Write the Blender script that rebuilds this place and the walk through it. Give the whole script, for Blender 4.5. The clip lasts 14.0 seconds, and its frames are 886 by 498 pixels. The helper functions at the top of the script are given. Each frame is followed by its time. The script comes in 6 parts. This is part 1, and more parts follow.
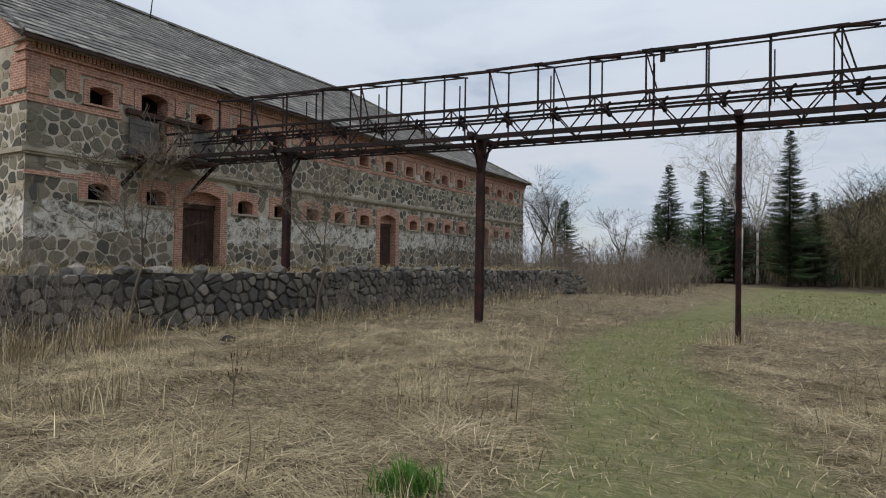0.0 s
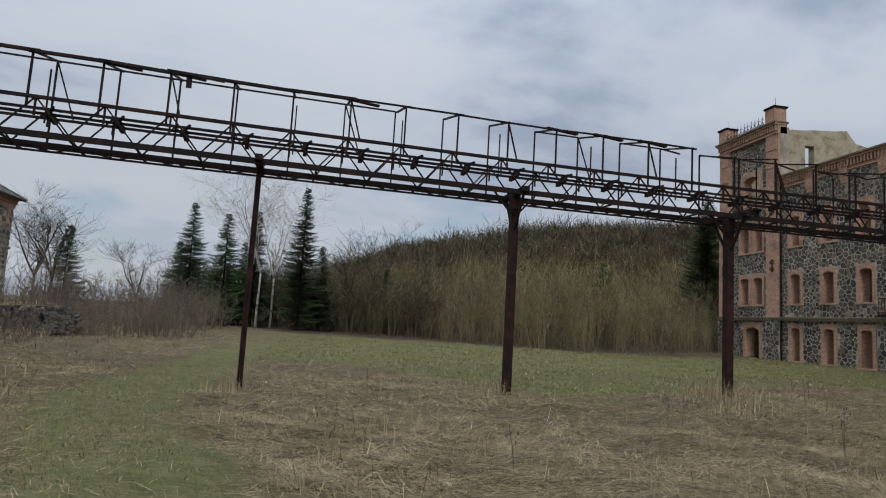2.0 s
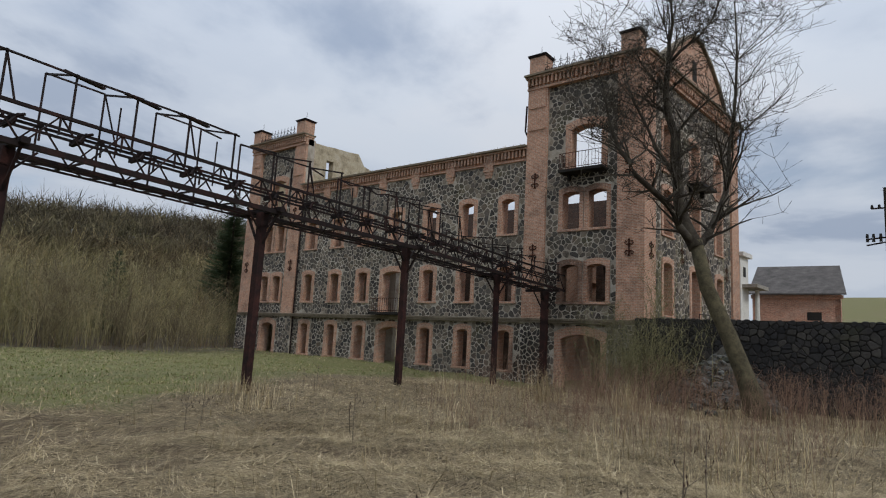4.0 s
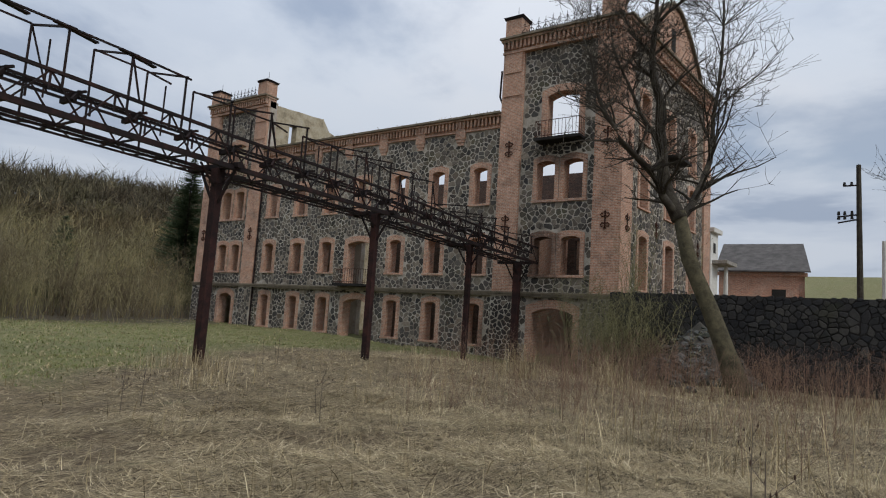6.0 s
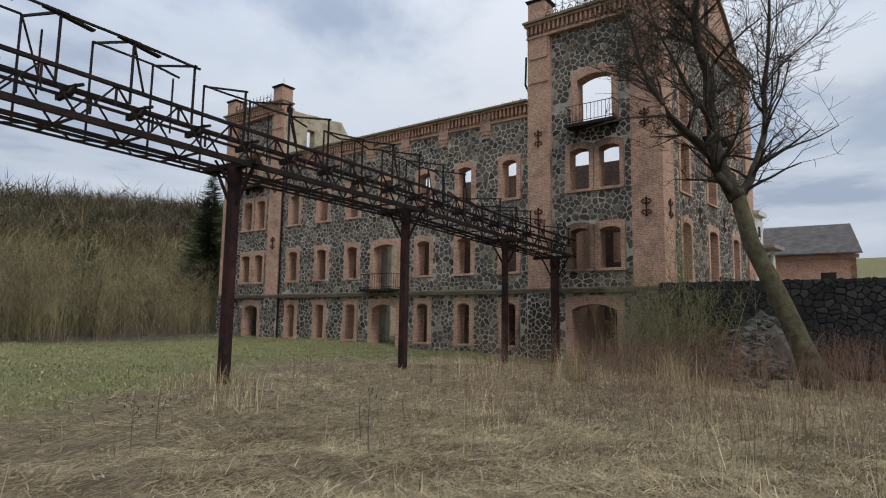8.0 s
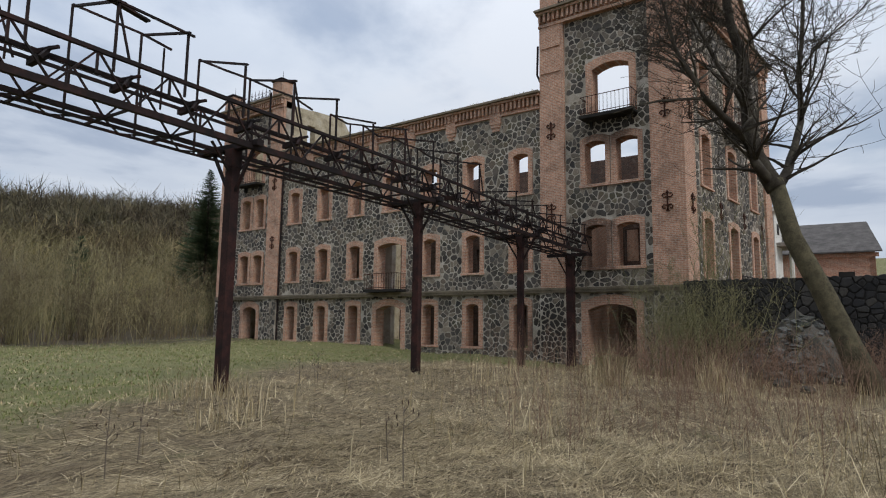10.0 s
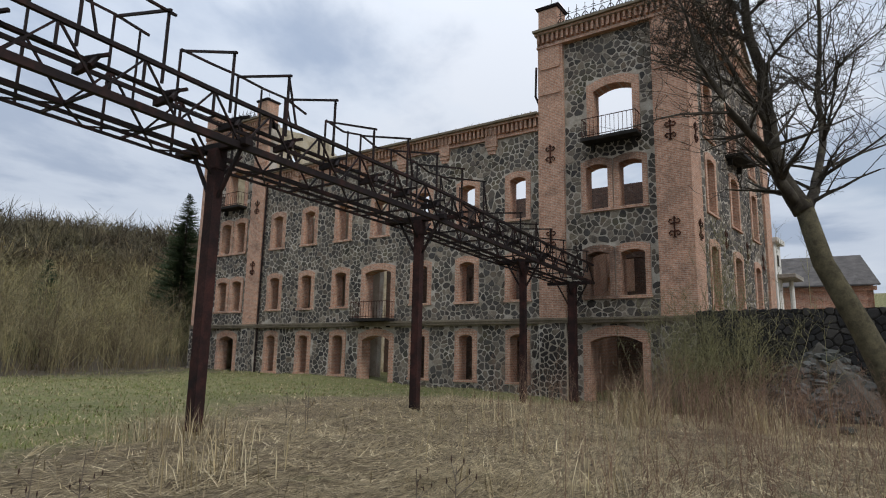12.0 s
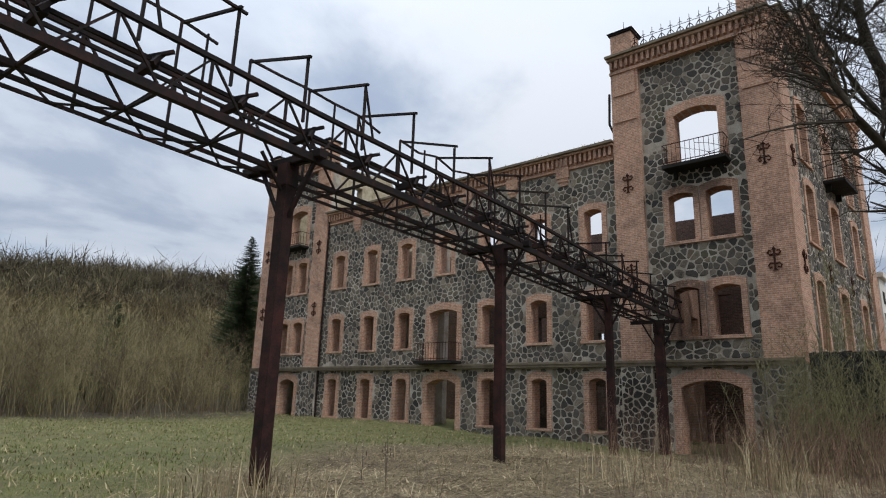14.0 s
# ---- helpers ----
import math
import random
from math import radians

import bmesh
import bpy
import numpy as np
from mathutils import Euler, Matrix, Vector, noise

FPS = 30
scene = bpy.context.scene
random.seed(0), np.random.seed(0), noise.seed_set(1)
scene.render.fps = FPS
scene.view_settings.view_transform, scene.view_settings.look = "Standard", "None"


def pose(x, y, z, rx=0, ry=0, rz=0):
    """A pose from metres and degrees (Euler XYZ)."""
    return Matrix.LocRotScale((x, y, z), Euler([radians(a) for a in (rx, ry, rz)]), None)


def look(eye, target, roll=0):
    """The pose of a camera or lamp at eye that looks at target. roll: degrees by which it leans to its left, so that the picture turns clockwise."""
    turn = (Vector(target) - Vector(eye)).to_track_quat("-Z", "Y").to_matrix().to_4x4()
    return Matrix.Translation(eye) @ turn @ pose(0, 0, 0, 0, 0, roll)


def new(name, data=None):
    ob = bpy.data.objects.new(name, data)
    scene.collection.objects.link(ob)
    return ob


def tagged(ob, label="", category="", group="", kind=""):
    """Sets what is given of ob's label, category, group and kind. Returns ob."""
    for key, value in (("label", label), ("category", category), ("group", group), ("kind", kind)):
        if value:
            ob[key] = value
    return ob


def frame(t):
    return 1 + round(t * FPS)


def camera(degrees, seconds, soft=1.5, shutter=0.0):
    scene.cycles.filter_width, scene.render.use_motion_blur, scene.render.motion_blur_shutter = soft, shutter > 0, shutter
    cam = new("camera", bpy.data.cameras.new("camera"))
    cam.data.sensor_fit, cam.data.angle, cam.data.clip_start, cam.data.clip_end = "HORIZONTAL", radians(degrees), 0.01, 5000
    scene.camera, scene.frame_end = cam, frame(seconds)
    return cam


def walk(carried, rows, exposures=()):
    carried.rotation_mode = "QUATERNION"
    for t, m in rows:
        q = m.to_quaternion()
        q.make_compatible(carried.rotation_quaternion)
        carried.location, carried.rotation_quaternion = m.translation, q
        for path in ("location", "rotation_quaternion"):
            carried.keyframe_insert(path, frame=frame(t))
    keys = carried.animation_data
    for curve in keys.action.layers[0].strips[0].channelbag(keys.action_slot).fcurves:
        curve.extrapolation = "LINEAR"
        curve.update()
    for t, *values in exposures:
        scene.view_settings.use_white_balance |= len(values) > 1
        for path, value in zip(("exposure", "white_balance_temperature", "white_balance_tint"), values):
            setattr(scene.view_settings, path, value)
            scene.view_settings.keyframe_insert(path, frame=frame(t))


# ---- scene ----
import itertools

cam = camera(71.14, 14.0, soft=1.1)
# seconds, x, y, z of the eye, then heading, tilt and lean in degrees
PATH = [
    (0.0, 4.899, -1.764, 1.842, 32.40, 1.12, -0.91),
    (0.5, 4.895, -1.492, 1.846, 28.40, 3.13, -3.60),
    (1.0, 4.972, -1.294, 1.857, 15.44, 2.68, -2.40),
    (1.5, 4.964, -1.019, 1.865, 1.32, 5.97, -4.34),
    (2.0, 5.032, -0.679, 1.875, -9.73, 6.54, -3.35),
    (2.5, 5.144, -0.385, 1.886, -25.10, 9.34, -2.90),
    (3.0, 5.297, -0.051, 1.884, -41.11, 10.87, -2.55),
    (3.5, 5.331, 0.209, 1.844, -49.15, 9.98, -3.15),
    (6.0, 6.450, 1.636, 1.706, -55.75, 6.55, -3.67),
    (6.5, 6.664, 1.981, 1.700, -56.56, 5.74, -4.39),
    (7.0, 6.993, 2.283, 1.697, -54.61, 8.77, -2.57),
    (9.5, 8.233, 4.162, 1.599, -53.99, 4.24, -0.09),
    (10.0, 8.514, 4.460, 1.586, -53.63, 7.01, -0.75),
    (10.5, 8.830, 4.959, 1.570, -54.00, 8.61, -2.59),
    (11.0, 9.063, 5.308, 1.556, -51.58, 9.33, -1.53),
    (11.5, 9.391, 5.706, 1.555, -51.68, 8.60, -1.12),
    (12.0, 9.580, 6.058, 1.518, -55.56, 10.02, -1.20),
    (12.5, 9.854, 6.391, 1.507, -54.72, 11.22, -1.04),
    (13.0, 10.075, 6.798, 1.504, -53.35, 11.46, -3.27),
    (13.5, 10.288, 7.251, 1.489, -54.62, 13.65, -4.34),
    (14.0, 10.521, 7.642, 1.465, -50.56, 13.98, -1.74),
]
walk(cam, [(t, pose(x, y, z, 90 + tilt, lean, head)) for t, x, y, z, head, tilt, lean in PATH], [(0.0, 0.16, 6300, 10.0), (1.2, 0.10, 6300, 10.0), (2.2, -0.16, 6300, 10.0), (3.7, 0.0, 6300, 10.0), (6.5, 0.06, 6300, 10.0), (9.3, 0.2, 6300, 10.0), (14.0, 0.22, 6300, 10.0)])

# ---- sky and light ----
SUN_EL, SUN_AZ = 42.0, 196.0
world = bpy.data.worlds.new("overcast_sky")
scene.world = world
world.use_nodes = True
wn, wl = world.node_tree.nodes, world.node_tree.links
wn.clear()
w_out = wn.new("ShaderNodeOutputWorld")
w_bg = wn.new("ShaderNodeBackground")
w_sky = wn.new("ShaderNodeTexSky")
w_sky.sky_type = "NISHITA"
w_sky.sun_disc = False
w_sky.sun_elevation, w_sky.sun_rotation = radians(SUN_EL), radians(SUN_AZ)
w_skyg = wn.new("ShaderNodeVectorMath")
w_skyg.operation = "SCALE"
w_skyg.inputs["Scale"].default_value = 0.13
wl.new(w_sky.outputs[0], w_skyg.inputs[0])
w_tc = wn.new("ShaderNodeTexCoord")
w_sep = wn.new("ShaderNodeSeparateXYZ")
wl.new(w_tc.outputs["Generated"], w_sep.inputs[0])


def wmath(op, a, b):
    n = wn.new("ShaderNodeMath")
    n.operation = op
    for k, q in enumerate((a, b)):
        if isinstance(q, (int, float)):
            n.inputs[k].default_value = q
        else:
            wl.new(q, n.inputs[k])
    return n.outputs[0]


# cloud layer: directions projected on a flat deck overhead
w_h = wmath("ADD", wmath("MAXIMUM", w_sep.outputs[2], 0.0), 0.16)
w_cmb = wn.new("ShaderNodeCombineXYZ")
wl.new(wmath("DIVIDE", w_sep.outputs[0], w_h), w_cmb.inputs[0])
wl.new(wmath("DIVIDE", w_sep.outputs[1], w_h), w_cmb.inputs[1])


def wnoise(scale, detail, rough, dist, seed):
    n = wn.new("ShaderNodeTexNoise")
    n.noise_dimensions = "4D"
    n.inputs["W"].default_value = seed
    n.inputs["Scale"].default_value, n.inputs["Detail"].default_value = scale, detail
    n.inputs["Roughness"].default_value, n.inputs["Distortion"].default_value = rough, dist
    wl.new(w_cmb.outputs[0], n.inputs["Vector"])
    return n.outputs["Fac"]


def wramp(fac, stops):
    n = wn.new("ShaderNodeValToRGB")
    n.color_ramp.interpolation = "EASE"
    while len(n.color_ramp.elements) < len(stops):
        n.color_ramp.elements.new(0.5)
    for el, (p, c) in zip(n.color_ramp.elements, stops):
        el.position, el.color = p, (*c, 1)
    wl.new(fac, n.inputs[0])
    return n.outputs[0]


w_tone = wramp(wnoise(0.85, 9, 0.55, 0.3, 5.7), [(0.34, (0.50, 0.58, 0.72)), (0.43, (0.73, 0.80, 0.91)), (0.51, (0.82, 0.88, 0.97)), (0.62, (0.87, 0.91, 0.98))])
w_gap = wramp(wnoise(0.7, 8, 0.55, 0.3, 2.4), [(0.54, (0, 0, 0)), (0.66, (0.55, 0.55, 0.55))])
w_mix = wn.new("ShaderNodeMix")
w_mix.data_type = "RGBA"
wl.new(w_gap, w_mix.inputs["Factor"])
wl.new(w_tone, w_mix.inputs["A"])
wl.new(w_skyg.outputs[0], w_mix.inputs["B"])
# an overcast sky is brighter overhead than at the horizon
w_lift = wn.new("ShaderNodeVectorMath")
w_lift.operation = "SCALE"
wl.new(w_mix.outputs["Result"], w_lift.inputs[0])
wl.new(wmath("ADD", wmath("MULTIPLY", wmath("POWER", wmath("MAXIMUM", w_sep.outputs[2], 0.0), 2.0), 0.85), 0.64), w_lift.inputs["Scale"])
wl.new(w_lift.outputs[0], w_bg.inputs["Color"])
w_bg.inputs["Strength"].default_value = 1.0
wl.new(w_bg.outputs[0], w_out.inputs[0])

sun_data = bpy.data.lights.new("sun", "SUN")
sun_data.energy, sun_data.angle, sun_data.color = 1.25, radians(14), (1.0, 0.95, 0.88)
sun = new("sun", sun_data)
_az, _el = radians(SUN_AZ), radians(SUN_EL)
sun.matrix_world = look((math.sin(_az) * 50, math.cos(_az) * 50, 50 * math.tan(_el)), (0, 0, 0))


# ---- materials ----
def ramp(nt, fac, stops):
    n = nt.nodes.new("ShaderNodeValToRGB")
    while len(n.color_ramp.elements) < len(stops):
        n.color_ramp.elements.new(0.5)
    for el, (p, c) in zip(n.color_ramp.elements, stops):
        el.position, el.color = p, (*c, 1)
    nt.links.new(fac, n.inputs[0])
    return n.outputs[0]


def tex_noise(nt, vec, scale, detail=5, rough=0.6, dist=0.0):
    n = nt.nodes.new("ShaderNodeTexNoise")
    n.inputs["Scale"].default_value, n.inputs["Detail"].default_value = scale, detail
    n.inputs["Roughness"].default_value, n.inputs["Distortion"].default_value = rough, dist
    nt.links.new(vec, n.inputs["Vector"])
    return n.outputs["Fac"]


def mixc(nt, fac, a, b, mode="MIX"):
    n = nt.nodes.new("ShaderNodeMix")
    n.data_type, n.blend_type = "RGBA", mode
    for key, q in (("Factor", fac), ("A", a), ("B", b)):
        sock = n.inputs[key]
        if isinstance(q, (int, float)):
            sock.default_value = q
        elif isinstance(q, tuple):
            sock.default_value = (*q, 1)
        else:
            nt.links.new(q, sock)
    return n.outputs["Result"]


def maths(nt, op, a, b=0.0):
    n = nt.nodes.new("ShaderNodeMath")
    n.operation = op
    for k, q in enumerate((a, b)):
        if isinstance(q, (int, float)):
            n.inputs[k].default_value = q
        else:
            nt.links.new(q, n.inputs[k])
    return n.outputs[0]


def base_mat(name, rough=0.85, metal=0.0):
    m = bpy.data.materials.new(name)
    m.use_nodes = True
    nt = m.node_tree
    b = nt.nodes["Principled BSDF"]
    b.inputs["Roughness"].default_value, b.inputs["Metallic"].default_value = rough, metal
    b.inputs["Specular IOR Level"].default_value = 0.25
    g = nt.nodes.new("ShaderNodeNewGeometry")
    return m, nt, b, g


def finish(nt, b, color, height=None, strength=0.4, dist=0.02):
    nt.links.new(color, b.inputs["Base Color"])
    if height is not None:
        n = nt.nodes.new("ShaderNodeBump")
        n.inputs["Strength"].default_value, n.inputs["Distance"].default_value = strength, dist
        nt.links.new(height, n.inputs["Height"])
        nt.links.new(n.outputs[0], b.inputs["Normal"])


SOOTED = [((37.2, 15.45, 11.6), (1.6, 2.0, 1.5)), ((37.2, 16.7, 5.6), (1.5, 1.9, 2.6)), ((37.2, 18.9, 1.3), (1.5, 1.7, 2.2))]


def fire_stain(nt, p, col, amount=0.85):
    """Fire and damp stains with ragged edges at three places of the tower."""
    edge = maths(nt, "MULTIPLY", maths(nt, "SUBTRACT", tex_noise(nt, p, 1.6, 6, 0.75), 0.5), 2.2)
    for c, r in SOOTED:
        m = nt.nodes.new("ShaderNodeMapping")
        m.inputs["Location"].default_value = [-a / b for a, b in zip(c, r)]
        m.inputs["Scale"].default_value = [1 / b for b in r]
        nt.links.new(p, m.inputs["Vector"])
        ln = nt.nodes.new("ShaderNodeVectorMath")
        ln.operation = "LENGTH"
        nt.links.new(m.outputs[0], ln.inputs[0])
        k = ramp(nt, maths(nt, "ADD", ln.outputs["Value"], edge), [(0.45, (amount,) * 3), (1.0, (0, 0, 0))])
        col = mixc(nt, k, col, (0.014, 0.012, 0.011))
    return col


def limewash(nt, p, col, wash):
    """Remains of a limewash band between two heights, with ragged edges and flaked spots."""
    sep = nt.nodes.new("ShaderNodeSeparateXYZ")
    nt.links.new(p, sep.inputs[0])
    z = maths(nt, "ADD", sep.outputs[2], maths(nt, "MULTIPLY", maths(nt, "SUBTRACT", tex_noise(nt, p, 0.5, 5, 0.7), 0.5), 1.8))
    k = maths(nt, "MULTIPLY", maths(nt, "GREATER_THAN", z, wash[0]), maths(nt, "LESS_THAN", z, wash[1]))
    k = maths(nt, "MULTIPLY", k, ramp(nt, tex_noise(nt, p, 3.0, 5, 0.75), [(0.4, (0, 0, 0)), (0.56, (0.8, 0.8, 0.8))]))
    return mixc(nt, k, col, (0.68, 0.65, 0.57))


def surface(name, c0, c1, c2, scale=2.0, fine=30.0, rough=0.9, bump=0.4, dist=0.02, metal=0.0, wash=None):
    """A mottled surface: broad stains, fine grain and relief."""
    m, nt, b, g = base_mat(name, rough, metal)
    p = g.outputs["Position"]
    big = ramp(nt, tex_noise(nt, p, scale, 6, 0.65), [(0.3, c0), (0.5, c1), (0.72, c2)])
    grain = tex_noise(nt, p, fine, 4, 0.7)
    col = mixc(nt, 0.55, big, ramp(nt, grain, [(0.3, (0.55, 0.55, 0.55)), (0.7, (1.3, 1.3, 1.3))]), "MULTIPLY")
    if wash:
        col = limewash(nt, p, col, wash)
    finish(nt, b, col, grain, bump, dist)
    return m


def pieces(name, cols, joined, grain=14.0, lo=0.7, hi=1.25, rough=0.85, moss=None, bump=0.5, wash=None, sooty=False):
    """A material whose tone changes from piece to piece."""
    m, nt, b, g = base_mat(name, rough)
    if joined:
        rnd = g.outputs["Random Per Island"]
    else:
        rnd = nt.nodes.new("ShaderNodeObjectInfo").outputs["Random"]
    col = ramp(nt, rnd, [(i / (len(cols) - 1), c) for i, c in enumerate(cols)])
    p = g.outputs["Position"]
    f = tex_noise(nt, p, grain, 5, 0.7)
    col = mixc(nt, 0.9, col, ramp(nt, f, [(0.3, (lo,) * 3), (0.7, (hi,) * 3)]), "MULTIPLY")
    if moss:
        k = ramp(nt, tex_noise(nt, p, 0.45, 6, 0.7), [(0.55, (0, 0, 0)), (0.72, (0.65, 0.65, 0.65))])
        col = mixc(nt, k, col, moss)
        # soot and damp in broad uneven patches
        k = ramp(nt, tex_noise(nt, p, 0.28, 7, 0.7, 0.4), [(0.52, (0, 0, 0)), (0.68, (0.6, 0.6, 0.6))])
        col = mixc(nt, k, col, (0.02, 0.019, 0.018))
        if sooty:
            col = fire_stain(nt, p, col)
    if wash:
        col = limewash(nt, p, col, wash)
    finish(nt, b, col, f, bump, 0.03)
    return m


def brick_mat(name, c0, c1, mortar, soot=0.5):
    m, nt, b, g = base_mat(name, 0.9)
    sep = nt.nodes.new("ShaderNodeSeparateXYZ")
    nt.links.new(g.outputs["Position"], sep.inputs[0])
    cmb = nt.nodes.new("ShaderNodeCombineXYZ")
    nt.links.new(maths(nt, "ADD", sep.outputs[0], sep.outputs[1]), cmb.inputs[0])
    nt.links.new(sep.outputs[2], cmb.inputs[1])
    t = nt.nodes.new("ShaderNodeTexBrick")
    t.inputs["Color1"].default_value, t.inputs["Color2"].default_value = (*c0, 1), (*c1, 1)
    t.inputs["Mortar"].default_value = (*mortar, 1)
    t.inputs["Scale"].default_value = 1.0
    t.inputs["Brick Width"].default_value, t.inputs["Row Height"].default_value = 0.26, 0.083
    t.inputs["Mortar Size"].default_value, t.inputs["Mortar Smooth"].default_value = 0.012, 0.2
    nt.links.new(cmb.outputs[0], t.inputs["Vector"])
    p = g.outputs["Position"]
    f = tex_noise(nt, p, 9.0, 5, 0.7)
    st = tex_noise(nt, p, 0.8, 6, 0.7)
    col = mixc(nt, 0.8, t.outputs["Color"], ramp(nt, f, [(0.3, (0.5, 0.5, 0.5)), (0.7, (1.35, 1.35, 1.35))]), "MULTIPLY")
    col = mixc(nt, ramp(nt, st, [(0.5, (0, 0, 0)), (0.75, (soot, soot, soot))]), col, (0.05, 0.042, 0.038))
    pale = tex_noise(nt, p, 1.7, 5, 0.75)
    col = mixc(nt, ramp(nt, pale, [(0.58, (0, 0, 0)), (0.8, (0.5, 0.5, 0.5))]), col, (0.36, 0.30, 0.25))
    if name == "orange_brick":
        col = fire_stain(nt, p, col, 0.7)
    hgt = maths(nt, "ADD", maths(nt, "MULTIPLY", t.outputs["Fac"], -0.8), maths(nt, "MULTIPLY", f, 0.5))
    finish(nt, b, col, hgt, 0.6, 0.02)
    return m


STONES = [(0.028, 0.029, 0.033), (0.10, 0.098, 0.096), (0.05, 0.051, 0.056), (0.16, 0.15, 0.135), (0.036, 0.037, 0.042), (0.075, 0.076, 0.078), (0.045, 0.042, 0.043), (0.22, 0.205, 0.185), (0.06, 0.06, 0.064), (0.12, 0.105, 0.09)]
BARN_STONES = [(0.12, 0.124, 0.105), (0.05, 0.053, 0.05), (0.19, 0.18, 0.145), (0.085, 0.087, 0.078), (0.30, 0.27, 0.22), (0.06, 0.063, 0.06), (0.22, 0.21, 0.168), (0.075, 0.075, 0.068)]
STONES = [(r * 1.25, g * 1.12, b * 0.95) for r, g, b in STONES]
BARN_STONES = [(r * 1.3, g * 1.2, b * 1.05) for r, g, b in BARN_STONES]
M_STONE_P = pieces("dark_fieldstone", STONES, False, moss=(0.10, 0.09, 0.035), sooty=True)
M_STONE_J = pieces("dark_fieldstone_mass", STONES, True, moss=(0.10, 0.09, 0.035), sooty=True)
M_BSTONE_P = pieces("olive_fieldstone", BARN_STONES, False, wash=(2.55, 3.6))
M_BSTONE_J = pieces("olive_fieldstone_mass", BARN_STONES, True, wash=(2.55, 3.6))
DARK = [(0.0473, 0.0459, 0.0446), (0.149, 0.135, 0.119), (0.0675, 0.0662, 0.0635), (0.27, 0.243, 0.203), (0.0945, 0.0891, 0.081), (0.203, 0.182, 0.149)]
M_DRY_P = pieces("dark_drystone", DARK, False, moss=(0.05, 0.05, 0.02))
M_DRY_J = pieces("dark_drystone_mass", DARK, True, moss=(0.05, 0.05, 0.02))
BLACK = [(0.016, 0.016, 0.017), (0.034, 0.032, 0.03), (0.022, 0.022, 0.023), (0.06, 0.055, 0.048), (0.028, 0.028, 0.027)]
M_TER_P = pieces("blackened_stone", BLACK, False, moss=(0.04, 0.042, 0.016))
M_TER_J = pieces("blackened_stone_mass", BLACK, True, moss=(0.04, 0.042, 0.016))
M_RUB = pieces("pale_rubble", [(0.0864, 0.0864, 0.0828), (0.0432, 0.0468, 0.036), (0.144, 0.144, 0.137), (0.0576, 0.0612, 0.0504)], True, moss=(0.0576, 0.0648, 0.0216))
M_MORTAR = surface("lime_mortar", (0.18, 0.152, 0.115), (0.37, 0.33, 0.27), (0.55, 0.505, 0.435), 0.9, 25)
M_BMORTAR = surface("barn_mortar", (0.28, 0.235, 0.165), (0.46, 0.41, 0.32), (0.62, 0.57, 0.48), 0.9, 25, wash=(2.45, 3.6))
M_EARTHJ = surface("earth_joint", (0.022, 0.02, 0.016), (0.06, 0.055, 0.045), (0.14, 0.13, 0.11), 1.0, 20)
M_BRICK = brick_mat("orange_brick", (0.52, 0.285, 0.185), (0.40, 0.205, 0.13), (0.50, 0.415, 0.335), 0.6)
M_BBRICK = brick_mat("barn_red_brick", (0.516, 0.246, 0.156), (0.372, 0.168, 0.108), (0.528, 0.432, 0.348), 0.5)
# brick for inside the mill; the interior's shade is put into its dark colours
M_SHADEBRICK = brick_mat("shade_dark_brick", (0.12, 0.066, 0.048), (0.06, 0.038, 0.03), (0.11, 0.09, 0.075), 0.9)
M_PLASTER = surface("pale_plaster", (0.30, 0.21, 0.15), (0.52, 0.45, 0.37), (0.66, 0.62, 0.55), 0.9, 18)
M_YPLASTER = surface("yellow_plaster", (0.20, 0.165, 0.11), (0.42, 0.36, 0.25), (0.50, 0.45, 0.36), 1.4, 14)
M_LEDGE = surface("weathered_ledge", (0.10, 0.085, 0.055), (0.17, 0.14, 0.10), (0.24, 0.20, 0.14), 1.3, 22)
M_BLEDGE = surface("pale_ledge", (0.25, 0.22, 0.16), (0.36, 0.32, 0.24), (0.45, 0.40, 0.31), 1.0, 22)
M_STEEL = surface("rusty_dark_steel", (0.005, 0.0032, 0.0032), (0.012, 0.0062, 0.0056), (0.04, 0.014, 0.0105), 2.5, 30, 0.75, 0.3, 0.01, 0.0)
M_RUST = surface("rusted_iron", (0.03, 0.012, 0.008), (0.055, 0.02, 0.012), (0.085, 0.03, 0.016), 2.0, 30, 0.85)
M_POST = surface("brown_rusted_post", (0.009, 0.005, 0.0048), (0.024, 0.0095, 0.008), (0.06, 0.02, 0.015), 3.0, 30, 0.8)
M_WOOD = surface("grey_wood", (0.06, 0.055, 0.05), (0.12, 0.11, 0.10), (0.2, 0.19, 0.175), 1.5, 25)
M_DOOR = surface("brown_boards", (0.035, 0.022, 0.017), (0.06, 0.035, 0.026), (0.09, 0.05, 0.036), 2.0, 25)
M_WHITE = surface("white_plaster", (0.5, 0.48, 0.43), (0.62, 0.6, 0.55), (0.7, 0.69, 0.65), 0.8, 20)
M_BARK = surface("grey_bark", (0.022, 0.018, 0.014), (0.048, 0.04, 0.03), (0.09, 0.079, 0.057), 3.0, 25, 0.95, 0.8, 0.03)
M_TRUNK = surface("mossy_bark", (0.04, 0.034, 0.02), (0.085, 0.073, 0.043), (0.14, 0.122, 0.07), 3.0, 22, 0.95, 0.9, 0.04)
M_BIRCH = surface("birch_bark", (0.15, 0.14, 0.12), (0.4, 0.38, 0.34), (0.55, 0.53, 0.5), 3.0, 20)
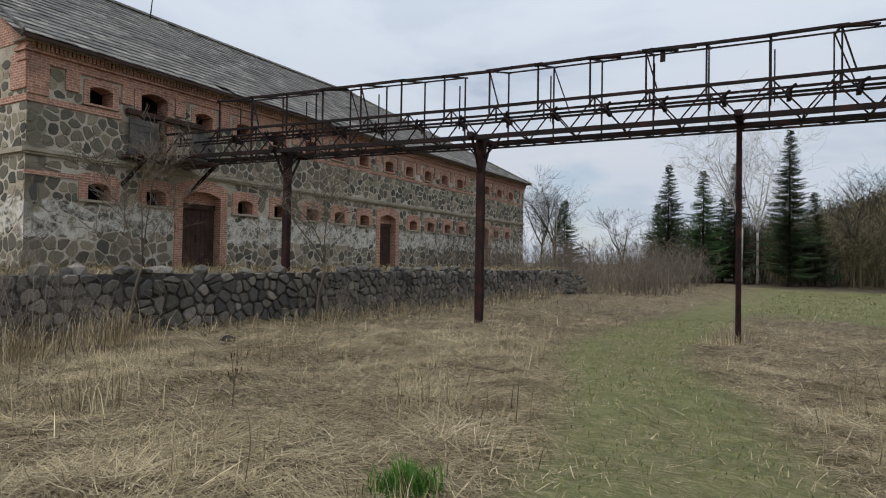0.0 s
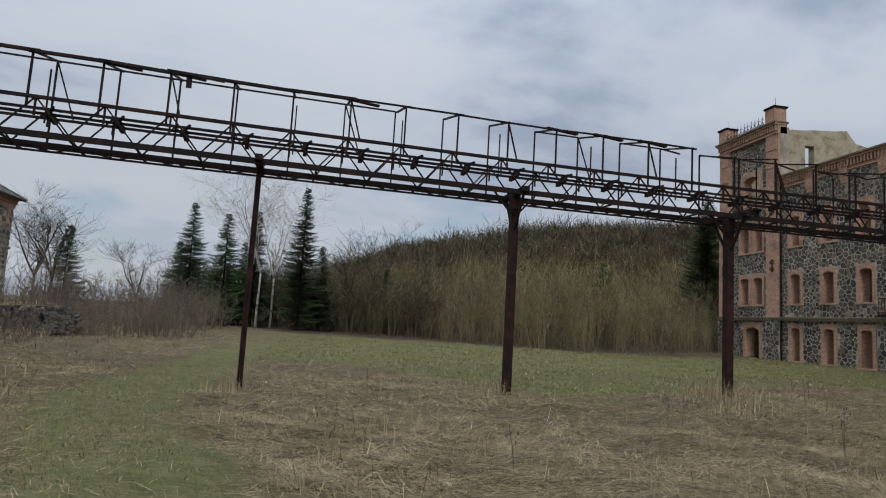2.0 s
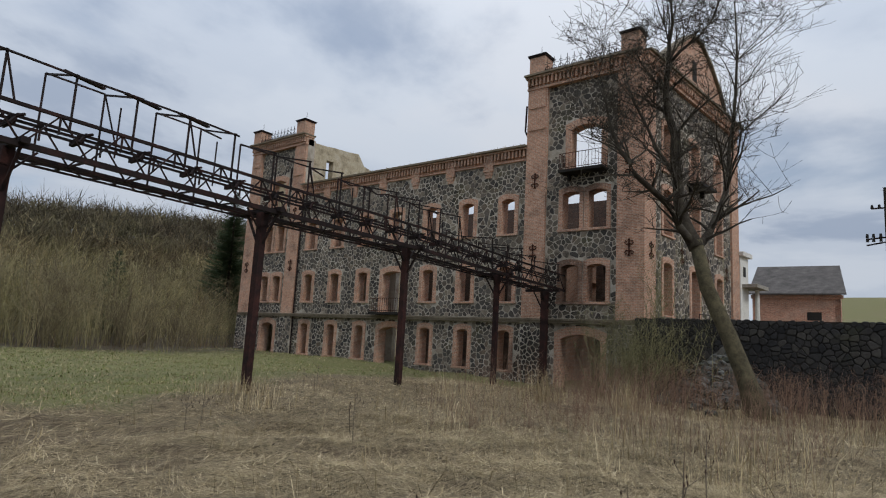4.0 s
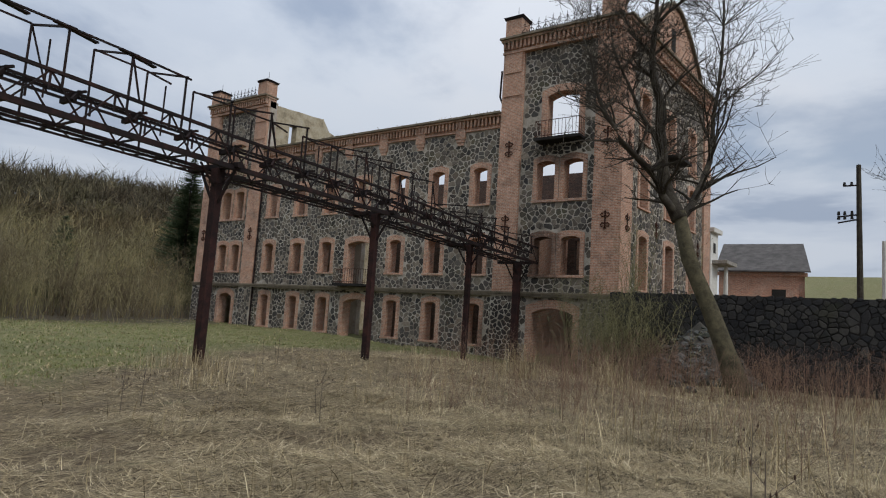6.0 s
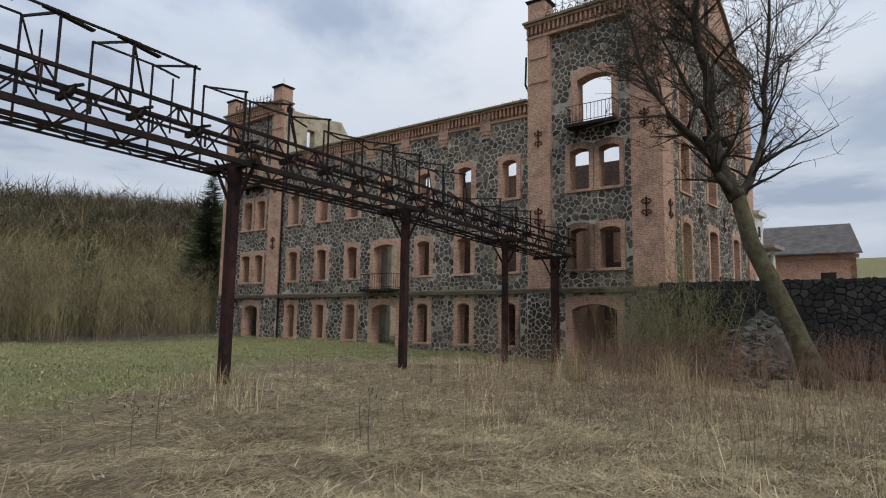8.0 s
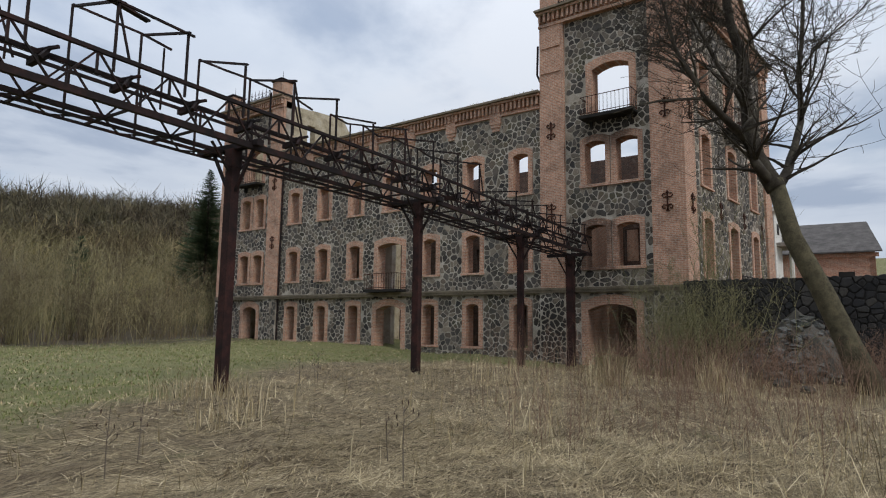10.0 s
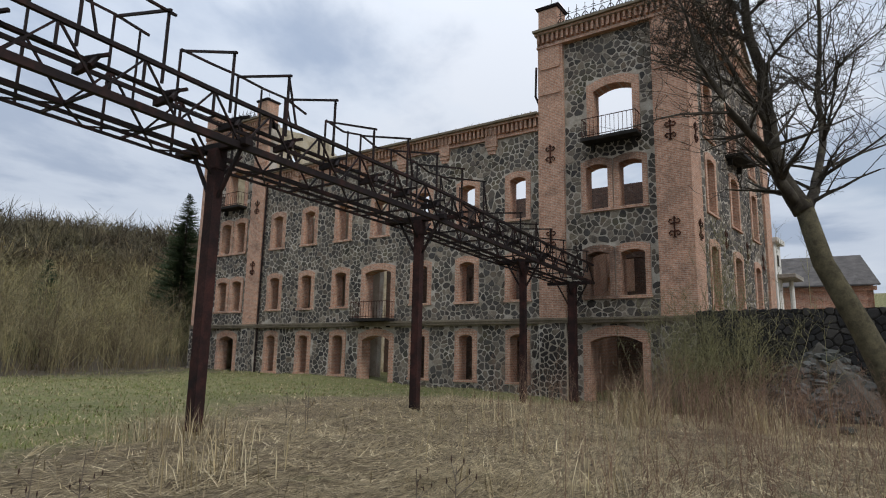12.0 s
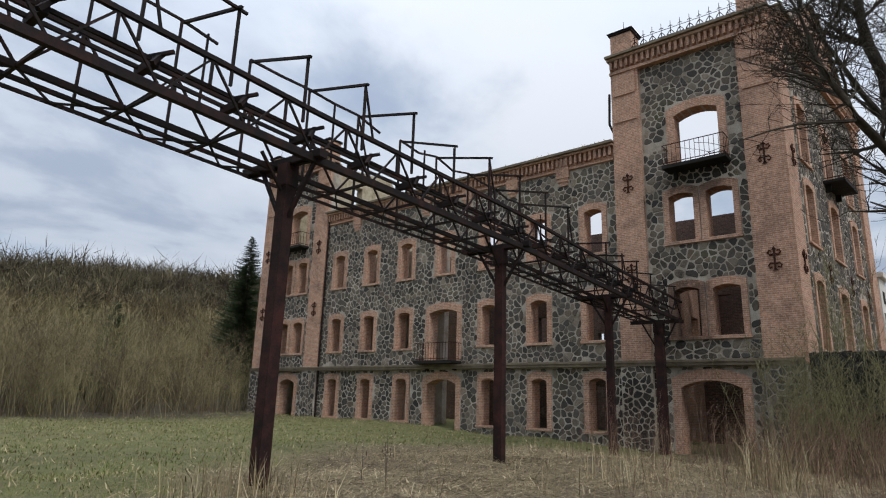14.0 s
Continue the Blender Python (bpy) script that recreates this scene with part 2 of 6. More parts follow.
M_SLATE = pieces("grey_roof_sheet", [(0.112, 0.104, 0.0921), (0.213, 0.197, 0.173), (0.146, 0.137, 0.126), (0.28, 0.258, 0.221), (0.0952, 0.089, 0.0795), (0.179, 0.164, 0.141)], True, 5.0, 0.5, 1.45)
M_OLDROOF = surface("brown_grey_roof_sheet", (0.05, 0.045, 0.042), (0.085, 0.076, 0.07), (0.13, 0.118, 0.108), 1.5, 20)
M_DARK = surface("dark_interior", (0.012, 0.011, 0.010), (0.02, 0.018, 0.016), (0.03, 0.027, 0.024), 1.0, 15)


# ---- mesh helpers ----
class Geo:
    """Collects boxes, beams and prisms for one mesh."""

    def __init__(self):
        self.v, self.f = [], []

    def add(self, verts, faces):
        k = len(self.v)
        self.v.extend(verts)
        self.f.extend(tuple(k + i for i in q) for q in faces)
        return self

    def box(self, x0, x1, y0, y1, z0, z1, c=0.0):
        """A box; c: chamfer round the outline seen from the front (towards -y)."""
        if c:
            p = [(x0 + c, z0), (x1 - c, z0), (x1, z0 + c), (x1, z1 - c), (x1 - c, z1), (x0 + c, z1), (x0, z1 - c), (x0, z0 + c)]
            return self.prism(p, y0, y1)
        v = [(x, y, z) for x in (x0, x1) for y in (y0, y1) for z in (z0, z1)]
        return self.add(v, [(0, 1, 3, 2), (4, 6, 7, 5), (0, 4, 5, 1), (2, 3, 7, 6), (0, 2, 6, 4), (1, 5, 7, 3)])

    def prism(self, poly, y0, y1):
        """A polygon of (x, z), counter-clockwise seen from -y, from y0 (front) to y1."""
        n = len(poly)
        v = [(x, y0, z) for x, z in poly] + [(x, y1, z) for x, z in poly]
        f = [tuple(range(n)), tuple(range(2 * n - 1, n - 1, -1))]
        f += [(i, n + i, n + (i + 1) % n, (i + 1) % n) for i in range(n)]
        return self.add(v, f)

    def beam(self, p, q, w, h=None):
        h = h or w
        p, q = Vector(p), Vector(q)
        d = (q - p).normalized()
        s = d.cross(Vector((0, 0, 1)))
        s = Vector((1, 0, 0)) if s.length < 1e-3 else s.normalized()
        u = s.cross(d)
        v = []
        for e in (p, q):
            for a, b in ((-1, -1), (1, -1), (1, 1), (-1, 1)):
                v.append(tuple(e + s * (a * w / 2) + u * (b * h / 2)))
        return self.add(v, [(3, 2, 1, 0), (4, 5, 6, 7), (0, 1, 5, 4), (1, 2, 6, 5), (2, 3, 7, 6), (3, 0, 4, 7)])

    def tube(self, pts, radii, n=6):
        """A tapering tube along points."""
        k0, rings = len(self.v), []
        for i, p in enumerate(pts):
            a = Vector(pts[max(i - 1, 0)])
            b = Vector(pts[min(i + 1, len(pts) - 1)])
            d = (b - a).normalized()
            s = d.orthogonal().normalized()
            u = d.cross(s)
            for j in range(n):
                t = 2 * math.pi * j / n
                self.v.append(tuple(Vector(p) + (s * math.cos(t) + u * math.sin(t)) * radii[i]))
        for i in range(len(pts) - 1):
            for j in range(n):
                a, b = k0 + i * n + j, k0 + i * n + (j + 1) % n
                self.f.append((a, b, b + n, a + n))
        self.f.append(tuple(k0 + (len(pts) - 1) * n + j for j in range(n)))
        self.f.append(tuple(k0 + n - 1 - j for j in range(n)))
        return self

    def mesh(self, name, mat, smooth=False):
        me = bpy.data.meshes.new(name)
        me.from_pydata(self.v, [], self.f)
        me.materials.append(mat)
        if smooth:
            me.polygons.foreach_set("use_smooth", [True] * len(me.polygons))
        return me


def part(name, geo, mat, parent, label="", smooth=False):
    ob = new(name, geo.mesh(name, mat, smooth))
    ob.parent = parent
    if label:
        ob["label"] = label
    return ob


def thing(name, m, label, category, kind="", group=""):
    ob = new(name)
    ob.matrix_world = m
    ob.empty_display_size = 0.2
    return tagged(ob, label, category, group, kind)


def solid(name, geo, mat, m, label, category, kind="", group="", smooth=False):
    ob = new(name, geo.mesh(name, mat, smooth))
    ob.matrix_world = m
    return tagged(ob, label, category, group, kind)


def big_mesh(name, verts, tris, mat, per=3, smooth=False):
    """A mesh from numpy arrays: verts (n, 3), faces (m, per)."""
    me = bpy.data.meshes.new(name)
    me.vertices.add(len(verts))
    me.vertices.foreach_set("co", np.ascontiguousarray(verts, dtype=np.float32).ravel())
    me.loops.add(len(tris) * per)
    me.loops.foreach_set("vertex_index", np.ascontiguousarray(tris, dtype=np.int32).ravel())
    me.polygons.add(len(tris))
    me.polygons.foreach_set("loop_start", np.arange(0, len(tris) * per, per, dtype=np.int32))
    me.polygons.foreach_set("loop_total", np.full(len(tris), per, dtype=np.int32))
    me.update(calc_edges=True)
    me.materials.append(mat)
    if smooth:
        me.polygons.foreach_set("use_smooth", [True] * len(tris))
    return me


def wall_geo(length, z0, top, depth, holes):
    """A wall with rectangular openings right through it. top: one height or a list of (u, z) steps."""
    us = sorted({0.0, length, *[h[0] for h in holes], *[h[1] for h in holes]})
    zs = sorted({z0, top, *[h[2] for h in holes], *[h[3] for h in holes]})
    us = [u for u in us if 0 <= u <= length]
    zs = [z for z in zs if z0 <= z <= top]

    def full(i, j):
        if not (0 <= i < len(us) - 1 and 0 <= j < len(zs) - 1):
            return False
        u, z = (us[i] + us[i + 1]) / 2, (zs[j] + zs[j + 1]) / 2
        return not any(a < u < b and c < z < d for a, b, c, d in holes)

    g = Geo()
    for i in range(len(us) - 1):
        for j in range(len(zs) - 1):
            if not full(i, j):
                continue
            a, b, c, d = us[i], us[i + 1], zs[j], zs[j + 1]
            g.add([(a, 0, c), (b, 0, c), (b, 0, d), (a, 0, d)], [(0, 1, 2, 3)])
            g.add([(a, depth, c), (b, depth, c), (b, depth, d), (a, depth, d)], [(3, 2, 1, 0)])
            for ok, q in ((full(i - 1, j), [(a, 0, c), (a, 0, d), (a, depth, d), (a, depth, c)]), (full(i + 1, j), [(b, 0, d), (b, 0, c), (b, depth, c), (b, depth, d)]),
                          (full(i, j - 1), [(b, 0, c), (a, 0, c), (a, depth, c), (b, depth, c)]), (full(i, j + 1), [(a, 0, d), (b, 0, d), (b, depth, d), (a, depth, d)])):
                if not ok:
                    g.add(q, [(0, 1, 2, 3)])
    # weld shared corners
    seen, order, w = {}, [], Geo()
    for p in g.v:
        key = tuple(round(c, 4) for c in p)
        if key not in seen:
            seen[key] = len(w.v)
            w.v.append(p)
        order.append(seen[key])
    w.f = [tuple(order[i] for i in q) for q in g.f]
    return w


def clip(poly, nx, nz, c):
    """The part of a convex polygon where nx*x + nz*z <= c."""
    out = []
    for i, p in enumerate(poly):
        q = poly[(i + 1) % len(poly)]
        a, b = nx * p[0] + nz * p[1] - c, nx * q[0] + nz * q[1] - c
        if a <= 0:
            out.append(p)
        if a * b < 0:
            t = a / (a - b)
            out.append((p[0] + t * (q[0] - p[0]), p[1] + t * (q[1] - p[1])))
    return out


def rubble(u0, u1, z0, z1, cell, zones, rng, gap=0.016, aspect=0.85):
    """Irregular stones packed over a stretch of wall, outside the zones: convex polygons in (u, z)."""
    nu, nz = max(1, round((u1 - u0) / cell)), max(1, round((z1 - z0) / (cell * aspect)))
    du, dz = (u1 - u0) / nu, (z1 - z0) / nz
    seeds = {}
    for i in range(-1, nu + 1):
        for j in range(-1, nz + 1):
            if 0 <= i < nu and 0 <= j < nz and rng.random() < 0.2:
                continue
            seeds[i, j] = (u0 + (i + 0.5 + (0.4 if j % 2 else 0) + rng.uniform(-0.44, 0.44)) * du, z0 + (j + 0.5 + rng.uniform(-0.42, 0.42)) * dz)
    made = []
    for (i, j), (u, z) in seeds.items():
        if not (u0 < u < u1 and z0 < z < z1) or any(a < u < b and c < z < d for a, b, c, d in zones):
            continue
        poly = [(u0, z0), (u1, z0), (u1, z1), (u0, z1)]
        poly = [(max(u0, u - 2 * du), max(z0, z - 2 * dz)), (min(u1, u + 2 * du), max(z0, z - 2 * dz)), (min(u1, u + 2 * du), min(z1, z + 2 * dz)), (max(u0, u - 2 * du), min(z1, z + 2 * dz))]
        for a in (-2, -1, 0, 1, 2):
            for b in (-2, -1, 0, 1, 2):
                s = seeds.get((i + a, j + b))
                if s is None or (a == 0 and b == 0):
                    continue
                nx, nz_ = s[0] - u, s[1] - z
                ln = math.hypot(nx, nz_) or 1e-6
                nx, nz_ = nx / ln, nz_ / ln
                poly = clip(poly, nx, nz_, nx * (u + s[0]) / 2 + nz_ * (z + s[1]) / 2 - gap)
                if len(poly) < 3:
                    break
            if len(poly) < 3:
                break
        for a, b, c, d in zones:
            if len(poly) < 3:
                break
            if max(p[0] for p in poly) <= a or min(p[0] for p in poly) >= b or max(p[1] for p in poly) <= c or min(p[1] for p in poly) >= d:
                continue
            cut = max(((a - u), (1, 0, a - gap)), ((u - b), (-1, 0, -b - gap)), ((c - z), (0, 1, c - gap)), ((z - d), (0, -1, -d - gap)), key=lambda q: q[0])[1]
            poly = clip(poly, *cut)
        if len(poly) >= 3:
            cu, cz = sum(p[0] for p in poly) / len(poly), sum(p[1] for p in poly) / len(poly)
            if max(math.hypot(p[0] - cu, p[1] - cz) for p in poly) > 0.06:
                made.append((cu, cz, poly))
    return made


def stone_geo(g, cu, cz, poly, rng, proud, ox=0.0, oz=0.0):
    """One stone: the outline at the joint, a rounded shoulder and a slightly tilted face."""
    round_ = []
    for i, p in enumerate(poly):
        a, b = poly[i - 1], poly[(i + 1) % len(poly)]
        k = rng.uniform(0.12, 0.3)
        round_ += [(p[0] + (a[0] - p[0]) * k, p[1] + (a[1] - p[1]) * k), (p[0] + (b[0] - p[0]) * k, p[1] + (b[1] - p[1]) * k)]
    f_ = rng.uniform(0.86, 1.03)
    poly = [(cu + (p[0] - cu) * f_ * rng.uniform(0.94, 1.05), cz + (p[1] - cz) * f_ * rng.uniform(0.94, 1.05)) for p in round_]
    n = len(poly)
    tu, tz = rng.uniform(-0.07, 0.07), rng.uniform(-0.07, 0.07)
    h = proud * rng.uniform(0.6, 1.3)
    v = [(p[0] - ox, 0.004, p[1] - oz) for p in poly]
    for k, hh in ((0.95, 0.75), (0.78, 1.0)):
        for p in poly:
            a, b = (p[0] - cu) * k, (p[1] - cz) * k
            v.append((cu + a - ox, -h * hh + a * tu + b * tz, cz + b - oz))
    f = []
    for r in (0, n):
        f += [(r + i, r + (i + 1) % n, r + n + (i + 1) % n, r + n + i) for i in range(n)]
    f.append(tuple(range(2 * n, 3 * n)))
    g.add(v, f)


def lay_stones(wall, stones, rng, mat_piece, mat_mass, near, proud=0.02, limit=300):
    """Stones on a wall: the ones next to the walk as single pieces, the rest as one mass."""
    stones = sorted(stones, key=near)
    for cu, cz, poly in stones[:limit]:
        g = Geo()
        stone_geo(g, cu, cz, poly, rng, proud, cu, cz)
        ob = part("stone", g, mat_piece, wall)
        ob.location = (cu, 0, cz)
    rest = Geo()
    for cu, cz, poly in stones[limit:]:
        stone_geo(rest, cu, cz, poly, rng, proud)
    if rest.v:
        ob = part("stonework", rest, mat_mass, wall)
        ob["kind"] = "stuff"


def smooth01(a, b, x):
    t = np.clip((x - a) / (b - a), 0, 1)
    return t * t * (3 - 2 * t)

# ---- ground ----
SPOTS = [(-4, 14.3, 0.08), (2.9, 15.2, -0.06), (9.8, 15.8, 0.0), (16.6, 16.2, 0.12), (23.5, 16.5, 0.15), (37, 16, -0.3), (37, 25, 0.0), (37, 34, 0.35), (37, 46, 0.4),
         (30, 4, -0.25), (4.9, -1.8, 0.24), (6.5, 1.7, 0.12), (8.3, 4.2, 0.0), (10.5, 7.6, -0.1), (20, -6, 0.0), (-7, 4, 0.2), (-7, 25, 0.2), (10, 45, 0.1), (-4, 55, 0.4), (25, 42, 0.0)]
BARN_X, BARN_Y, BARN_S = -15.8, 7.2, -0.04


def ground(x, y):
    x, y = np.asarray(x, dtype=float), np.asarray(y, dtype=float)
    num, den = 0.0, 0.0
    for a, b, c in SPOTS:
        w = 1.0 / ((x - a) ** 2 + (y - b) ** 2 + 6.0) ** 1.5
        num, den = num + w * c, den + w
    z = num / den
    crest = np.interp(x, [-60, -20, 0, 17, 43, 80, 160, 400], [1, 2, 4, 11, 17, 20.5, 24, 24])
    z = z + crest * smooth01(52, 122, y)
    z = z + 9.0 * smooth01(62, 130, x) * (1 - smooth01(30, 60, y)) + 6 * smooth01(90, 170, x) * (1 - smooth01(-20, 20, y))
    # the raised yard before the barn, and the terrace beside the mill
    yard = (1 - smooth01(-8.75, -8.25, x)) * (1 - smooth01(33, 40, y))
    z = z * (1 - yard) + 1.42 * yard
    terrace = smooth01(35.35, 35.75, x) * (1 - smooth01(11.2, 12.0, y))
    z = z * (1 - terrace) + (3.35 + 0.03 * np.maximum(x - 40, 0)) * terrace + 9.0 * smooth01(62, 130, x) * terrace * 0.8
    return z


TRAIL = [(4.6, 0.5), (3.7, 4.0), (2.7, 7.4), (1.5, 9.8), (0.9, 12.6), (0.9, 17.4), (1.35, 26.0), (4.0, 36.0)]


def trail_dist(x, y):
    d = np.full(np.shape(x), 1e9)
    for (ax, ay), (bx, by) in zip(TRAIL, TRAIL[1:]):
        t = np.clip(((x - ax) * (bx - ax) + (y - ay) * (by - ay)) / ((bx - ax) ** 2 + (by - ay) ** 2), 0, 1)
        d = np.minimum(d, np.hypot(x - ax - t * (bx - ax), y - ay - t * (by - ay)))
    return d


def hum(x, y):
    """Small unevenness of the trodden and grown ground."""
    soft = np.clip(trail_dist(x, y) / 1.6, 0.25, 1)
    z = 0.05 * np.sin(0.9 * x + 1.3 * np.sin(0.7 * y)) * np.sin(1.1 * y + 0.8) + 0.035 * np.sin(2.3 * x + 0.4 * y) * np.sin(1.9 * y - 0.7 * x)
    lump = np.sin(7.3 * x + 1.9 * np.sin(3.1 * y)) * np.sin(6.7 * y + 1.7 * np.sin(2.7 * x)) * (0.5 + 0.5 * np.sin(1.1 * x - 0.7 * y))
    z = z + 0.045 * np.clip(soft, 0, 1) ** 2 * lump
    return z + 0.032 * soft * np.sin(3.9 * x + 1.4 * np.sin(2.1 * y)) * np.sin(4.3 * y + 1.2 * np.sin(1.7 * x))


def green_share(x, y):
    """How green the turf is: along the mown track and on the meadow before the mill."""
    g = np.exp(-(trail_dist(x, y) / 1.25) ** 4) * (0.85 + 0.15 * np.cos(2.4 * trail_dist(x, y) - 2.2))
    edge = np.interp(x, [-8, 0, 3, 7, 9.5, 12, 14, 17.5, 23, 29, 35, 40], [34, 27, 23, 21, 17.5, 14.5, 15.5, 18, 22, 21.5, 17, 16]) + 0.5 * np.sin(1.3 * x + 0.6 * y)
    meadow = smooth01(-1.2, 2.2, y - edge) * smooth01(-2, 3, x) * (1 - smooth01(46, 54, y))
    return np.clip(np.maximum(g, 0.85 * meadow), 0, 1)


def fibres(nt, p):
    """Matted stems: stretched grain in four directions, laid over one another by patches."""
    warp = nt.nodes.new("ShaderNodeTexNoise")
    warp.inputs["Scale"].default_value, warp.inputs["Detail"].default_value = 2.2, 3
    nt.links.new(p, warp.inputs["Vector"])
    w = nt.nodes.new("ShaderNodeVectorMath")
    w.operation = "MULTIPLY_ADD"
    w.inputs[1].default_value = (0.35, 0.35, 0.0)
    nt.links.new(warp.outputs["Color"], w.inputs[0])
    nt.links.new(p, w.inputs[2])
    out = None
    for k, turn in enumerate((0.2, 1.0, 1.75, 2.6)):
        m = nt.nodes.new("ShaderNodeMapping")
        m.inputs["Rotation"].default_value = (0, 0, turn)
        m.inputs["Location"].default_value = (3.1 * k, 1.7 * k, 0)
        m.inputs["Scale"].default_value = (5.0, 75.0, 20.0)
        nt.links.new(w.outputs[0], m.inputs["Vector"])
        f = tex_noise(nt, m.outputs[0], 1.0, 3, 0.6)
        if out is None:
            out = f
        else:
            mm = nt.nodes.new("ShaderNodeMapping")
            mm.inputs["Location"].default_value = (7.7 * k, 2.3 * k, 0)
            nt.links.new(p, mm.inputs["Vector"])
            q = ramp(nt, tex_noise(nt, mm.outputs[0], 1.7, 4, 0.6), [(0.47, (0, 0, 0)), (0.55, (1, 1, 1))])
            out = mixc(nt, q, out, f)
    return out


def ground_material():
    m, nt, b, g = base_mat("turf", 0.95)
    p = g.outputs["Position"]
    at = nt.nodes.new("ShaderNodeAttribute")
    at.attribute_name = "green"
    n1, n2, n3 = tex_noise(nt, p, 0.35, 6, 0.65), tex_noise(nt, p, 3.0, 6, 0.7, 0.6), tex_noise(nt, p, 40, 4, 0.75)
    hay = fibres(nt, p)
    straw = ramp(nt, hay, [(0.34, (0.021, 0.015, 0.009)), (0.45, (0.108, 0.081, 0.044)), (0.54, (0.26, 0.201, 0.115)), (0.66, (0.52, 0.425, 0.262))])
    straw = mixc(nt, ramp(nt, n2, [(0.35, (0.75,) * 3), (0.6, (0, 0, 0))]), straw, mixc(nt, 0.5, straw, (0.05, 0.036, 0.022)))
    straw = mixc(nt, ramp(nt, n1, [(0.46, (0, 0, 0)), (0.66, (0.5,) * 3)]), straw, (0.085, 0.058, 0.038))
    straw = mixc(nt, ramp(nt, tex_noise(nt, p, 0.9, 5, 0.7), [(0.6, (0, 0, 0)), (0.74, (0.5,) * 3)]), straw, (0.085, 0.095, 0.03))
    green = ramp(nt, n2, [(0.3, (0.105, 0.12, 0.036)), (0.55, (0.165, 0.172, 0.062)), (0.75, (0.245, 0.225, 0.11))])
    green = mixc(nt, ramp(nt, hay, [(0.5, (0, 0, 0)), (0.66, (0.55,) * 3)]), green, (0.30, 0.265, 0.16))
    k = maths(nt, "MULTIPLY", at.outputs["Fac"], ramp(nt, n1, [(0.3, (0.6,) * 3), (0.6, (1.1,) * 3)]))
    col = mixc(nt, k, straw, green)
    lit = nt.nodes.new("ShaderNodeAttribute")
    lit.attribute_name = "litter"
    col = mixc(nt, lit.outputs["Fac"], col, ramp(nt, n2, [(0.3, (0.045, 0.036, 0.024)), (0.7, (0.11, 0.09, 0.06))]))
    col = mixc(nt, 0.6, col, ramp(nt, n3, [(0.3, (0.5,) * 3), (0.7, (1.35,) * 3)]), "MULTIPLY")
    finish(nt, b, col, maths(nt, "ADD", hay, maths(nt, "MULTIPLY", n3, 0.4)), 0.9, 0.04)
    return m


M_TURF = ground_material()


def axis(lo, near0, near1, hi, far0, far1):
    """Grid lines: close together round the walk, wider further off."""
    mid = np.concatenate([np.arange(lo, near0, 0.5), np.arange(near0, near1, 0.2), np.arange(near1, hi + 1e-6, 0.5)])
    a = lo - np.geomspace(1, lo - far0, 26)[::-1]
    b = hi + np.geomspace(1, far1 - hi, 26)
    return np.concatenate([a, mid, b])


gx, gy = axis(-22, -7, 20, 52, -1500, 1500), axis(-10, -3, 17, 62, -1500, 1500)
GX, GY = np.meshgrid(gx, gy, indexing="ij")
GZ = ground(GX, GY) + hum(GX, GY) * (np.hypot(GX - 12, GY - 15) < 60)
idx = np.arange(GX.size).reshape(GX.shape)
quads = np.stack([idx[:-1, :-1], idx[1:, :-1], idx[1:, 1:], idx[:-1, 1:]], -1).reshape(-1, 4)
gme = big_mesh("ground", np.stack([GX, GY, GZ], -1).reshape(-1, 3), quads, M_TURF, 4, True)
gat = gme.attributes.new("green", "FLOAT", "POINT")
gat.data.foreach_set("value", np.maximum(green_share(GX, GY), 0.7 * smooth01(62, 80, GX) * (GY < 50)).ravel().astype(np.float32))
gat = gme.attributes.new("litter", "FLOAT", "POINT")
gat.data.foreach_set("value", np.clip(smooth01(46, 52, GY + 0.28 * np.clip(GX - 8, 0, 30)) * smooth01(-6, 4, GX + 0.2 * GY - 8) * (GX < 230), 0, 0.95).ravel().astype(np.float32))
tagged(new("ground", gme), "flattened straw-coloured grass with a green mown track", "ground", kind="structure")


def on_ground(x, y):
    return float(ground(x, y) + hum(x, y))


# ---- openings shared by both old buildings ----
COUNT = {"window": 0, "door": 0}


def arch_poly(a, b, zs, rise, n=8):
    """Points of a flat arch from (b, zs) back to (a, zs)."""
    return [(b + (a - b) * k / n, zs + rise * (1 - (2 * k / n - 1) ** 2)) for k in range(n + 1)]


